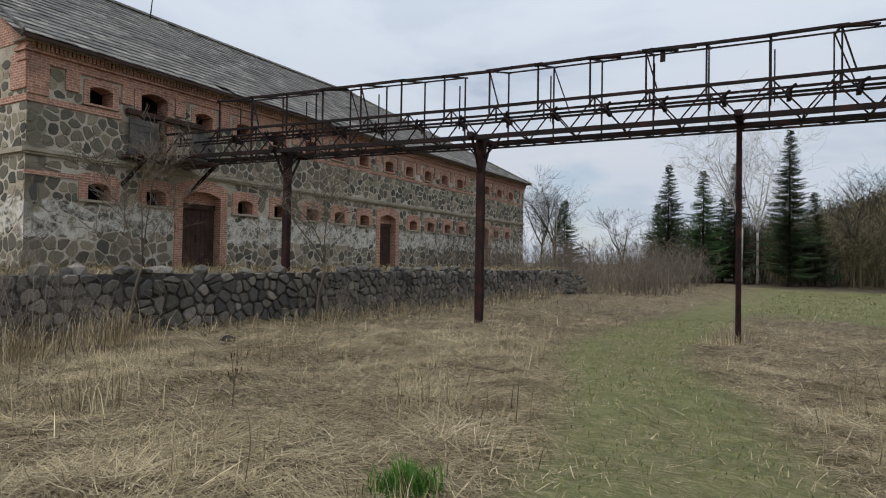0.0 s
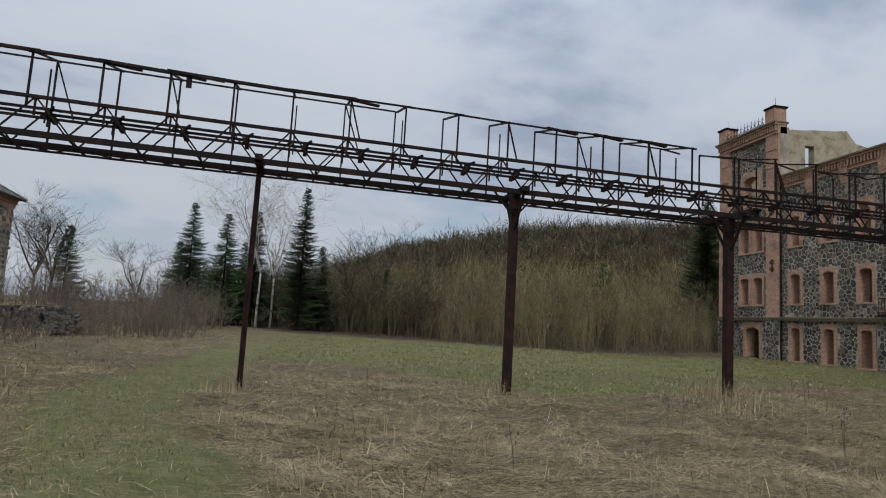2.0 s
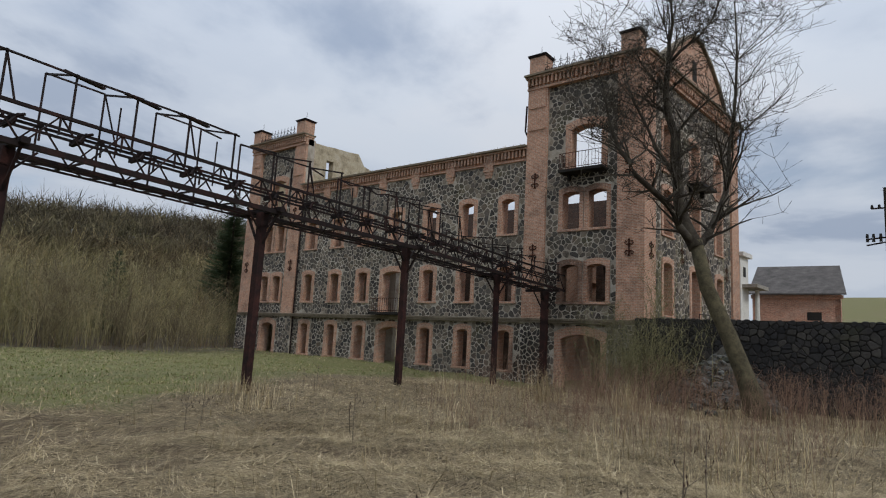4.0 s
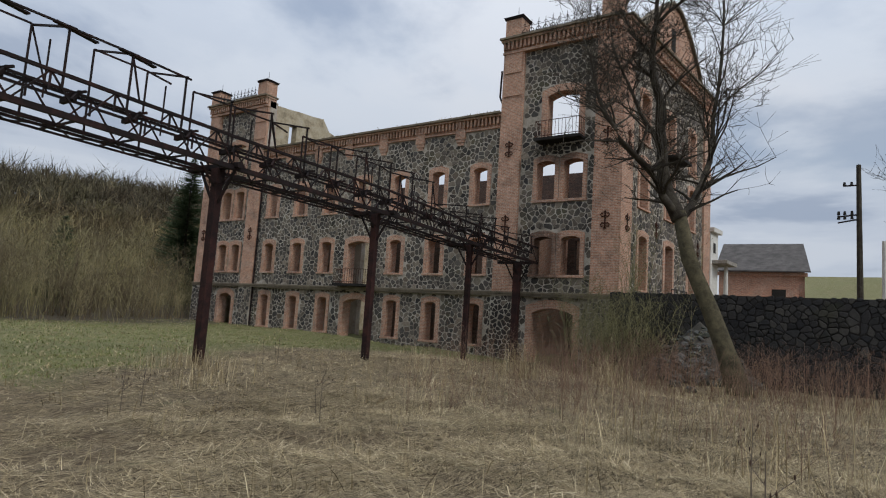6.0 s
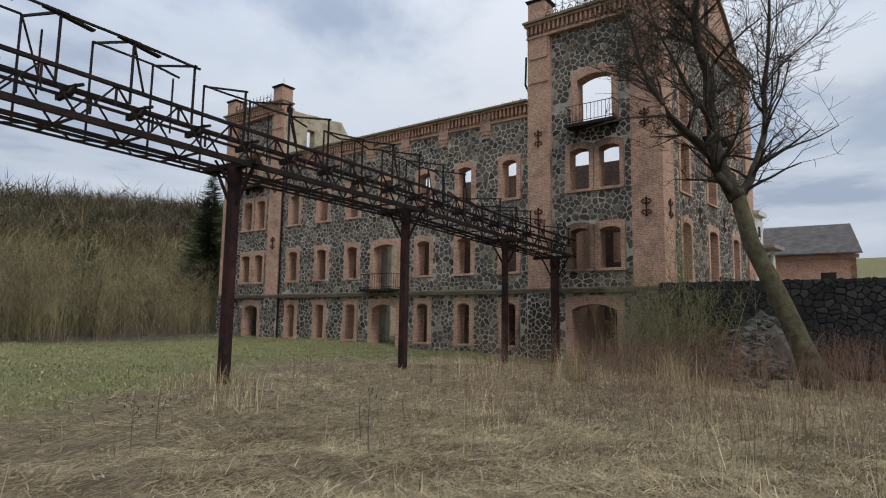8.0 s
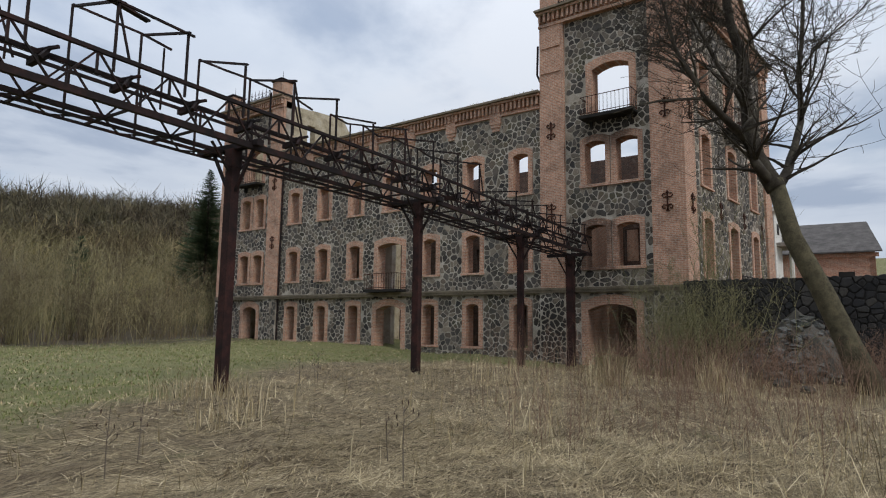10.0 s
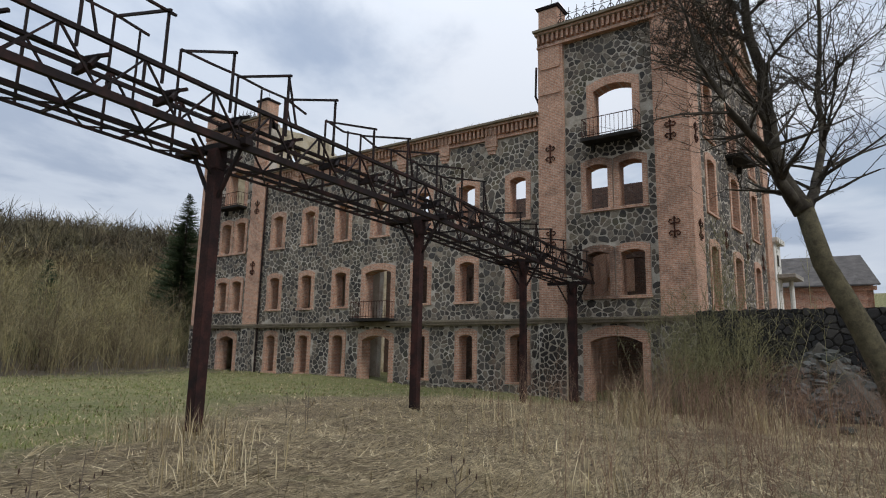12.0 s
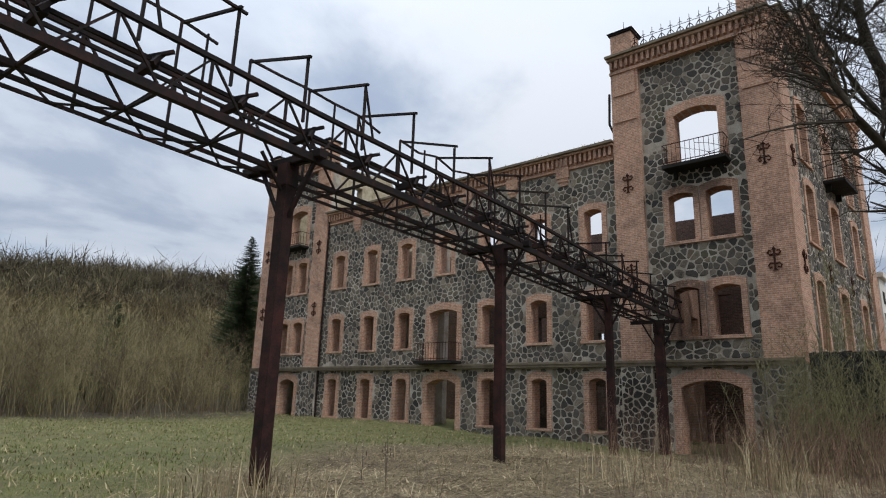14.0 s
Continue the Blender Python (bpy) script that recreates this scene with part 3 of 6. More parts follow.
def brick_opening(m, a, b, z0, z1, depth, mat, jamb=0.26, head=0.3, rise=0.14, sill=0.1, proud=0.05, kind="window", label="", sill_mat=None):
    """Brick jambs, flat arch and sill that line an opening from a to b; returns the hole they need and the thing."""
    COUNT[kind] += 1
    ob = thing("%s_%d" % (kind, COUNT[kind]), m, label or "empty window opening with brick jambs and arch", kind, "structure")
    zs = z1 - rise
    for u0, u1 in ((a - jamb, a), (b, b + jamb)):
        part("jamb", Geo().box(u0, u1, -proud, depth, z0, zs), mat, ob)
    inner = arch_poly(a, b, zs, rise)
    outer = arch_poly(a - jamb, b + jamb, zs + head, rise * 1.2)
    g = Geo()
    n = len(inner)
    for k in range(n - 1):
        q = [outer[k + 1], inner[k + 1], inner[k], outer[k]]
        g.prism(q, -proud - 0.004, depth)
    g.prism([(a - jamb, zs), (a, zs), outer[-1]], -proud - 0.004, depth)
    g.prism([(b, zs), (b + jamb, zs), outer[0]], -proud - 0.004, depth)
    part("arch", g, mat, ob)
    if sill:
        part("sill", Geo().box(a - jamb - 0.04, b + jamb + 0.04, -proud - 0.06, depth * 0.6, z0 - sill, z0, 0.015), sill_mat or mat, ob)
    hole = (a - jamb + 0.02, b + jamb - 0.02, z0 - sill * 0.5, zs + head)
    zone = (a - jamb - 0.02, b + jamb + 0.02, z0 - sill, zs + head + rise)
    return hole, zone, ob


# ---- the mill: a roofless stone factory with two towers ----
rng = random.Random(11)
FX, FY0, FTOP = 37.25, 47.6, 13.45
M_FRONT = pose(FX, FY0, 0, 0, 0, -90)
BOT = -0.7


def U(y):
    return FY0 - y


holes, zones = [], []


def mill_window(y0, y1, z0, z1, **kw):
    h, z, ob = brick_opening(M_FRONT, U(y1), U(y0), z0, z1, 0.72, M_BRICK, **kw)
    holes.append(h)
    zones.append(z)
    return ob


for yc in (38.85, 35.8, 32.8, 26.65, 23.6, 20.55):
    mill_window(yc - 0.42, yc + 0.42, 0.45, 2.78, sill=0.12)
    mill_window(yc - 0.47, yc + 0.47, 4.5, 6.62, sill=0.12)
    mill_window(yc - 0.47, yc + 0.47, 8.65, 10.85, sill=0.12)
mill_window(29.31, 30.25, 8.65, 10.85, sill=0.12)
mill_window(28.78, 30.78, 3.72, 6.6, jamb=0.3, head=0.34, rise=0.2, sill=0, label="arched brick balcony doorway with broken infill")
mill_window(28.76, 30.8, 0.05, 2.75, jamb=0.32, head=0.34, rise=0.28, sill=0, label="wide arched ground-floor opening edged in brick")
for ya, yb in ((14.15, 15.25), (15.78, 16.85)):
    mill_window(ya, yb, 4.5, 6.6, jamb=0.24, sill=0.14)
    mill_window(ya, yb, 8.65, 10.85, jamb=0.24, sill=0.14)
mill_window(14.5, 16.4, 12.0, 14.8, jamb=0.34, head=0.36, rise=0.24, sill=0, label="tall arched tower opening with sky behind")
mill_window(14.4, 16.8, -0.5, 2.7, jamb=0.34, head=0.4, rise=0.3, sill=0, label="low wide arched gateway edged in brick")
for ya, yb in ((42.35, 43.35), (43.95, 44.95)):
    mill_window(ya, yb, 4.5, 6.6, jamb=0.24, sill=0.14)
    mill_window(ya, yb, 8.65, 10.85, jamb=0.24, sill=0.14)
mill_window(42.75, 44.6, 12.0, 14.8, jamb=0.34, head=0.36, rise=0.24, sill=0, label="tall arched tower opening with sky behind")
mill_window(42.7, 44.3, -0.1, 2.75, jamb=0.3, head=0.36, rise=0.28, sill=0, label="arched ground-floor opening edged in brick")

tower_holes = [h for h in holes if h[0] > U(19.2)]
main_holes = [h for h in holes if U(40.4) < h[0] < U(19.3)]
far_holes = [h for h in holes if h[1] < U(41.5)]


def shift(hs, du):
    return [(a - du, b - du, c, d) for a, b, c, d in hs]


WALLS = []
for name, ya, yb, top, hs, lab in (("wall_mill_main", 40.3, 19.3, FTOP, main_holes, "long roofless front of dark fieldstone in pale mortar"),
                                   ("wall_mill_tower", 19.3, 12.1, 18.0, tower_holes, "tall tower front of dark fieldstone between brick piers"),
                                   ("wall_mill_far_tower", 47.6, 40.3, 18.0, far_holes, "far tower front of dark fieldstone between brick piers")):
    ob = solid(name, wall_geo(ya - yb, BOT, top, 0.7, shift(hs, U(ya))), M_MORTAR, pose(FX, ya, 0, 0, 0, -90), lab, "wall", "structure")
    WALLS.append((ob, ya, yb, top))

# brick piers of the towers
PIERS, PLINTHS = [], []
for ya, yb, up in ((19.28, 17.92, 1), (13.5, 12.1, 1), (47.6, 46.2, 1), (41.7, 40.32, 1)):
    g = Geo().box(0, ya - yb, -0.2, 0.75, 3.5, 18.02, 0.03)
    g.box(0.12, ya - yb - 0.12, -0.26, -0.2, 14.9, 15.06).box(0.12, ya - yb - 0.12, -0.26, -0.2, 16.3, 17.6, 0.04)
    pier = solid("brick_pier", g, M_BRICK, pose(FX, ya, 0, 0, 0, -90), "orange brick corner pier with recessed head panel", "pier", "structure")
    PIERS.append(pier)
    PLINTHS.append(solid("stone_plinth", Geo().box(-0.03, ya - yb + 0.03, 0, 0.9, BOT, 3.3), M_MORTAR, pose(FX - 0.22, ya, 0, 0, 0, -90), "fieldstone plinth under a brick pier", "plinth", "structure"))
    zones.append((U(ya) - 0.02, U(yb) + 0.02, 3.4, 18.1))

# string course between ground and first floor
solid("trim_string_course", Geo().prism([(0, 0), (35.5, 0), (35.5, 0.1), (0, 0.1)], -0.34, 0.0).add([], []).box(0, 35.5, -0.29, 0.0, -0.14, 0.0), M_LEDGE, pose(FX, FY0, 3.42, 0, 0, -90), "weathered projecting stone string course", "trim", "structure")


def anchor(m):
    """A wrought-iron wall anchor with curled ends."""
    g = Geo().box(-0.035, 0.035, -0.05, 0, -0.42, 0.42, 0.01)
    for s in (-1, 1):
        for side in (-1, 1):
            pts = [(side * 0.02, -0.03, s * 0.2), (side * 0.16, -0.035, s * 0.16), (side * 0.24, -0.035, s * 0.26), (side * 0.19, -0.035, s * 0.36), (side * 0.1, -0.035, s * 0.32)]
            g.tube(pts, [0.032, 0.035, 0.035, 0.032, 0.025], 5)
        g.prism([(-0.09, s * 0.42 - 0.05), (0.09, s * 0.42 - 0.05), (0, s * 0.42 + 0.09)], -0.05, 0)
    return solid("wall_anchor", g, M_RUST, m, "rusty wrought-iron wall anchor with curled ends", "wall anchor", group="wall anchors")


for y, z in ((18.62, 11.72), (12.78, 7.38), (12.78, 11.85), (41.0, 11.72), (41.0, 7.38), (46.9, 11.72), (46.9, 7.38), (18.62, 7.38)):
    anchor(pose(FX - 0.2, y, z, 0, 0, -90))


def crown(m, width, name, back=0.75):
    """Cornice: dentils under projecting courses."""
    ob = thing(name, m, "corbelled brick cornice with a row of dentils", "cornice", "structure")
    part("course", Geo().box(0, width, -0.12, back, -0.86, -0.74), M_BRICK, ob)
    part("course", Geo().box(-0.05, width + 0.05, -0.30, back, -0.18, -0.06), M_BRICK, ob)
    part("coping", Geo().box(-0.1, width + 0.1, -0.44, back + 0.1, -0.06, 0.06, 0.02), M_LEDGE, ob)
    part("frieze", Geo().box(0, width, -0.03, back, -0.74, -0.18), M_BRICK, ob)
    n = int(width / 0.26)
    g = Geo().box(-0.06, 0.06, -0.22, -0.02, -0.62, -0.18)
    me = g.mesh("dentil", M_BRICK)
    for k in range(n):
        d = new("dentil", me)
        d.parent = ob
        d.location = ((k + 0.5) * width / n, 0, 0)
    return ob


crown(pose(FX, 40.25, 14.0, 0, 0, -90), 20.9, "trim_main_cornice")
crown(pose(FX - 0.2, 19.3, 18.35, 0, 0, -90), 7.2, "trim_tower_cornice")
crown(pose(FX - 0.2, 47.6, 18.35, 0, 0, -90), 7.3, "trim_far_tower_cornice")
for y in (37.35, 34.3, 31.3, 28.2, 25.15, 22.1):
    g = Geo().box(-0.34, 0.34, -0.16, 0.0, 12.75, 13.85, 0.02).box(-0.28, 0.28, -0.12, 0.0, 12.55, 12.75).box(-0.22, 0.22, -0.08, 0.0, 12.35, 12.55)
    solid("brick_lesene", g, M_BRICK, pose(FX, y, 0, 0, 0, -90), "stepped brick lesene under the cornice", "lesene", "structure", "lesenes")
    zones.append((U(y) - 0.36, U(y) + 0.36, 12.35, 13.45))
zones.append((0, 36, 13.12, 13.5))

for y in (18.62, 12.75, 46.95, 41.0):
    ob = thing("chimney_pier", pose(FX + 0.12, y, 18.4), "square brick parapet pier with a dark cap", "parapet pier")
    part("shaft", Geo().box(-0.52, 0.52, -0.52, 0.52, 0, 1.15, 0.02), M_BRICK, ob)
    cap = part("cap", Geo().box(-0.6, 0.6, -0.6, 0.6, 1.15, 1.27, 0.02).add([(-0.66, -0.66, 1.27), (0.66, -0.66, 1.27), (0.66, 0.66, 1.27), (-0.66, 0.66, 1.27), (0, 0, 1.52)], [(0, 1, 4), (1, 2, 4), (2, 3, 4), (3, 0, 4)]), M_STEEL, ob, "dark weathered cap")
    part("spike", Geo().tube([(0, 0, 1.45), (0, 0, 2.1)], [0.02, 0.01], 4), M_STEEL, cap)


def crest(m, width, label="rusty wrought-iron scrollwork cresting"):
    """Iron cresting: scrolls between two rails."""
    ob = thing("iron_cresting", m, label, "railing")
    part("rail", Geo().tube([(0, 0, 0.06), (width, 0, 0.06)], [0.018, 0.018], 4), M_STEEL, ob)
    part("rail", Geo().tube([(0, 0, 0.48), (width, 0, 0.48)], [0.014, 0.014], 4), M_STEEL, ob)
    g = Geo()
    for s in (-1, 1):
        pts = [(s * (0.03 + 0.17 * math.sin(a) * (1 - a / 9)), 0, 0.08 + 0.30 * a / 4.5 + 0.05 * math.cos(2 * a)) for a in [0.25 * k for k in range(19)]]
        g.tube(pts, [0.022] * len(pts), 4)
    g.tube([(0, 0, 0.05), (0, 0, 0.85)], [0.022, 0.014], 4)
    g.tube([(-0.1, 0, 0.56), (0, 0, 0.62), (0.1, 0, 0.56)], [0.018] * 3, 4)
    me = g.mesh("scroll", M_STEEL)
    n = max(1, int(width / 0.42))
    for k in range(n):
        d = new("scroll", me)
        d.parent = ob
        d.location = ((k + 0.5) * width / n, 0, 0)
    return ob


crest(pose(FX - 0.42, 18.1, 18.42, 0, 0, -90), 4.8)
crest(pose(FX - 0.42, 46.4, 18.42, 0, 0, -90), 4.8)


def balcony(m, width, deep=0.9, high=0.95):
    ob = thing("balcony", m, "rusty iron balcony with a scrolled railing", "balcony", group="mill balconies")
    part("slab", Geo().box(-width / 2, width / 2, -deep, 0, -0.16, 0, 0.02), M_DARK, ob, "blackened crumbling slab")
    pts = [(-width / 2 + 0.05, 0), (-width / 2 + 0.05, -deep + 0.05), (width / 2 - 0.05, -deep + 0.05), (width / 2 - 0.05, 0)]
    for h in (0.1, high):
        g = Geo()
        for (a, b), (c, d) in zip(pts, pts[1:]):
            g.tube([(a, b, h), (c, d, h)], [0.022, 0.022], 4)
        rail = part("rail", g, M_RUST, ob)
    g = Geo().tube([(0, 0, 0), (0, 0, high)], [0.013, 0.013], 4)
    me = g.mesh("baluster", M_RUST)
    for (a, b), (c, d) in zip(pts, pts[1:]):
        n = max(2, int(math.hypot(c - a, d - b) / 0.2))
        for k in range(n + 1):
            o = new("baluster", me)
            o.parent = rail
            o.location = (a + (c - a) * k / n, b + (d - b) * k / n, 0)
    for s in (-1, 1):
        part("bracket", Geo().prism([(s * width * 0.36 - 0.06, -0.16), (s * width * 0.36 - 0.06, -0.5), (s * width * 0.36 + 0.06, -0.5), (s * width * 0.36 + 0.06, -0.16)], -0.25, 0), M_DARK, ob)
    return ob


balcony(pose(FX, 29.78, 3.7, 0, 0, -90), 2.7)
balcony(pose(FX, 15.45, 12.0, 0, 0, -90), 2.7, 0.8)
balcony(pose(FX, 43.65, 12.0, 0, 0, -90), 2.5, 0.8)
ob = solid("drain_pipe", Geo().tube([(0, 0, 0.1), (0, 0, 13.2)], [0.06, 0.06], 6), M_STEEL, pose(FX - 0.1, 40.2, 0.2), "dark cast-iron drain pipe", "pipe")
ob = solid("drain_pipe", Geo().tube([(0, 0, 0), (0, 0.05, -1.6), (0.2, -0.1, -2.1), (0.2, -0.1, -3.6)], [0.06] * 4, 6), M_STEEL, pose(FX - 0.1, 19.42, 16.6), "broken rusty drain pipe on the tower edge", "pipe")

# end wall of the tower, turned a little from square
ANG = -math.degrees(math.atan2(1.3, 14.9))
M_END = pose(FX - 0.15, 12.1, 0, 0, 0, ANG)
eh, ez = [], []


def end_window(a, b, z0, z1, **kw):
    h, z, ob = brick_opening(M_END, a, b, z0, z1, 0.72, M_BRICK, **kw)
    eh.append(h)
    ez.append(z)
    return ob


for a, b in ((2.6, 3.75), (6.6, 7.9), (10.75, 11.85)):
    end_window(a, b, 4.0 if a < 6 else 3.45, 6.95)
    end_window(a, b, 8.5, 11.15)
    end_window(a, b, 12.2, 15.0)
GAB = 18.0
end = solid("wall_mill_end", wall_geo(14.9, BOT, GAB, 0.7, eh), M_MORTAR, M_END, "end wall of dark fieldstone with tall empty windows", "wall", "structure")
ez += [(0, 1.35, 3.3, 18.1), (13.55, 14.9, 0, 18.1)]
for a, b in ((-0.04, 1.35), (13.55, 14.95)):
    solid("brick_pier", Geo().box(a, b, -0.14, 0.0, 3.3, 18.0, 0.03), M_BRICK, M_END, "orange brick corner pier", "pier", "structure")
crown(M_END @ pose(0.0, -0.1, 18.35), 14.9, "trim_end_cornice")
gable = Geo().prism([(2.2, 18.4), (12.7, 18.4), (12.0, 19.6), (10.2, 21.1), (8.4, 22.1), (6.9, 22.1), (5.0, 20.8), (3.0, 19.3)], 0, 0.5)
solid("gable_mill_end", gable, M_BRICK, M_END, "curved brick gable above the end cornice", "gable", "structure")
rim = [(2.0, 18.45), (3.0, 19.35), (5.0, 20.9), (6.9, 22.18), (8.4, 22.18), (10.2, 21.2), (12.0, 19.7), (12.9, 18.45)]
g = Geo()
for (a, b), (c, d) in zip(rim, rim[1:]):
    g.beam((a, 0.2, b), (c, 0.2, d), 0.8, 0.16)
solid("trim_gable_coping", g, M_LEDGE, M_END, "dark stone coping along the gable", "trim", "structure")
solid("gable_niche", Geo().box(7.0, 7.7, -0.02, 0.1, 19.2, 20.6, 0.05), M_DARK, M_END, "small dark blind gable window", "window", "structure")
balcony(M_END @ pose(7.25, 0, 12.2), 2.6, 0.9)
for s, z in ((0.75, 7.3), (0.75, 11.8), (5.2, 7.6), (9.2, 7.6), (12.7, 7.4)):
    anchor(M_END @ pose(s, -0.14 if s < 1 else 0.0, z))
ob = thing("terrace_rail", M_END @ pose(6.0, -0.7, 3.35), "dark iron handrail at the terrace door", "railing")
part("rail", Geo().tube([(0, 0, 0.95), (2.6, 0, 0.95)], [0.03, 0.03], 5), M_STEEL, ob)
part("rail", Geo().tube([(0, 0, 0.55), (2.6, 0, 0.55)], [0.02, 0.02], 5), M_STEEL, ob)
for k in range(4):
    part("post", Geo().tube([(k * 0.866, 0, 0), (k * 0.866, 0, 0.95)], [0.025, 0.025], 5), M_STEEL, ob)

# the shell behind the front: rear wall, inner walls, rubble floor
bh = []
for yc in (38.85, 35.8, 32.8, 29.78, 26.65, 23.6, 20.55):
    bh += [(U(yc) - 0.5, U(yc) + 0.5, 4.5, 6.6), (U(yc) - 0.5, U(yc) + 0.5, 8.65, 10.85)]
for yc in (14.7, 16.6):
    bh.append((U(yc) - 0.6, U(yc) + 0.6, 6.2, 8.6))
# rear wall and brick partitions wear the darkened brick, so openings read as dim
solid("wall_mill_rear", wall_geo(35.5, BOT, 13.8, 0.6, bh), M_SHADEBRICK, pose(51.2, FY0, 0, 0, 0, -90), "rear brick wall with empty windows", "wall", "structure")
solid("wall_mill_inner_side", wall_geo(13.4, BOT, 9.2, 0.6, [(2, 3.2, 4.5, 6.6), (8, 9.2, 4.5, 6.6)]), M_BRICK, pose(FX + 0.7, 19.0, 0, 0, 0, 0), "inner tower wall of bare brick", "wall", "structure")
g = wall_geo(13.4, BOT, 15.2, 0.6, [(2, 3.2, 4.5, 6.6), (8, 9.2, 4.5, 6.6)])
g.prism([(0, 15.2), (1.7, 15.2), (1.7, 18.1), (0, 18.0)], 0, 0.6).prism([(1.7, 16.9), (2.5, 16.9), (2.5, 18.2), (1.7, 18.1)], 0, 0.6)
g.prism([(2.5, 15.2), (8.6, 15.2), (7.9, 16.2), (7.2, 17.3), (6.2, 17.5), (5.4, 18.45), (4.2, 18.3), (2.5, 18.2)], 0, 0.6)
solid("wall_mill_inner_far", g, M_YPLASTER, pose(FX + 0.75, 40.75, 0, 0, 0, 0), "broken tower side wall with pale yellow plaster", "wall", "structure")
ruin = [(0, BOT), (13.6, BOT), (13.6, 13.0), (11.6, 13.4), (10.6, 15.0), (9.2, 15.6), (8.2, 16.9), (5.8, 17.3), (3.2, 17.9), (0, 18.0)]
solid("wall_mill_far_end", Geo().prism(ruin, 0, 0.6), M_YPLASTER, pose(FX + 0.7, 47.0, 0, 0, 0, 0), "broken far end wall with pale yellow plaster", "wall", "structure")
solid("wall_mill_partition", wall_geo(9.4, BOT, 10.9, 0.4, [(6.3, 7.2, 0.4, 2.6)]), M_PLASTER, pose(39.0, 40.55, 0, 0, 0, -90), "inner partition with pink and pale plaster", "wall", "structure")
solid("wall_mill_partition", wall_geo(12.0, BOT, 7.6, 0.4, [(1.6, 2.9, 0.2, 2.6), (4.6, 5.6, 4.4, 6.5), (7.5, 8.7, 4.4, 6.9), (8.0, 9.4, 0.2, 2.6)]), M_SHADEBRICK, pose(42.0, 31.1, 0, 0, 0, -90), "inner partition of bare brick", "wall", "structure")
solid("wall_mill_partition", wall_geo(5.4, BOT, 8.3, 0.4, [(0.5, 1.7, 5.6, 7.6), (2.6, 3.6, 5.9, 7.8), (3.0, 4.2, 0, 2.5)]), M_SHADEBRICK, pose(45.5, 18.4, 0, 0, 0, -90), "inner tower partition of brick darkened for interior shade", "wall", "structure")
solid("wall_mill_partition", wall_geo(5.4, BOT, 8.3, 0.4, [(1.0, 2.0, 4.6, 6.6)]), M_PLASTER, pose(40.5, 46.9, 0, 0, 0, -90), "inner tower partition with stained plaster", "wall", "structure")

# ---- the barn ----
M_BARN = pose(BARN_X, BARN_Y, 0, 0, 0, 90 + math.degrees(math.atan(-BARN_S)))
BL, BW = 38.6, 15.6
bholes, bzones = [], []


def barn_window(c, w, z0, z1, **kw):
    h, z, ob = brick_opening(M_BARN, c - w / 2, c + w / 2, z0, z1, 0.6, M_BBRICK, proud=0.035, **kw)
    bholes.append(h)
    bzones.append(z)
    return ob


for c in [2.3, 4.4, 8.55] + [10.6 + 2.06 * k for k in range(4)] + [21.6, 23.6, 25.75, 27.7, 33.2, 35.3]:
    barn_window(c, 0.78, 3.68, 4.25, jamb=0.3, head=0.34, rise=0.1, sill=0.08, sill_mat=M_BLEDGE, label="small dark barn window under a brick arch")
for c in [2.28, 6.4, 8.4] + [10.45 + 2.06 * k for k in range(4)] + [19.0 + 2.09 * k for k in range(5)] + [31.6, 33.75, 35.9]:
    barn_window(c, 0.78, 6.85, 7.45, jamb=0.2, head=0.24, rise=0.1, sill=0.07, label="small dark barn loft window under a brick arch")
barn_window(4.25, 1.05, 5.2, 7.7, jamb=0.26, head=0.3, rise=0.15, sill=0.0, kind="door", label="loft doorway at the end of the trestle")
doors = []
for c, w in ((6.4, 1.75), (18.95, 1.5), (31.2, 1.5)):
    doors.append((c, w, barn_window(c, w, 1.42, 4.4, jamb=0.34, head=0.4, rise=0.22, sill=0.0, kind="door", label="arched brick barn doorway with weathered boards")))
barn = solid("wall_barn_front", wall_geo(BL, 0.6, 8.0, 0.6, bholes), M_BMORTAR, M_BARN, "long barn front of olive fieldstone in pale mortar", "wall", "structure")
M_BGAB = pose(BARN_X, BARN_Y, 0, 0, 0, 180 + 2.3)
bgable = solid("wall_barn_gable", Geo().prism([(0.0, 0.6), (BW, 0.6), (BW, 8.3), (BW / 2, 13.5), (0.0, 8.3)], -0.002, 0.6), M_BMORTAR, M_BARN @ pose(0, BW, 0, 0, 0, -90), "barn gable wall of fieldstone and brick", "wall", "structure")
solid("wall_barn_gable", Geo().prism([(0.0, 0.6), (BW, 0.6), (BW, 8.0), (0.0, 8.0)], -0.002, 0.6), M_BMORTAR, M_BARN @ pose(BL, 0, 0, 0, 0, 90), "far end wall of the barn", "wall", "structure")
solid("wall_barn_back", wall_geo(BL, 0.6, 8.0, 0.6, []), M_BMORTAR, M_BARN @ pose(BL, BW, 0, 0, 0, 180), "back wall of the barn", "wall", "structure")
solid("trim_barn_ledge", Geo().box(-0.12, BL, -0.14, 0, -0.06, 0.06, 0.01).box(-0.08, BL, -0.09, 0, -0.14, -0.06), M_BLEDGE, M_BARN @ pose(0, 0, 5.05), "pale projecting ledge along the barn", "trim", "structure")
solid("trim_barn_brick_band", Geo().box(-0.05, 3.0, -0.05, 0, 6.52, 6.72).box(9.4, BL, -0.045, 0, 6.55, 6.7), M_BBRICK, M_BARN, "brick band under the loft windows", "trim", "structure")
solid("trim_barn_brick_band", Geo().box(-0.05, 1.6, -0.05, 0, 4.3, 4.44), M_BBRICK, M_BARN, "brick band beside the lower windows", "trim", "structure")
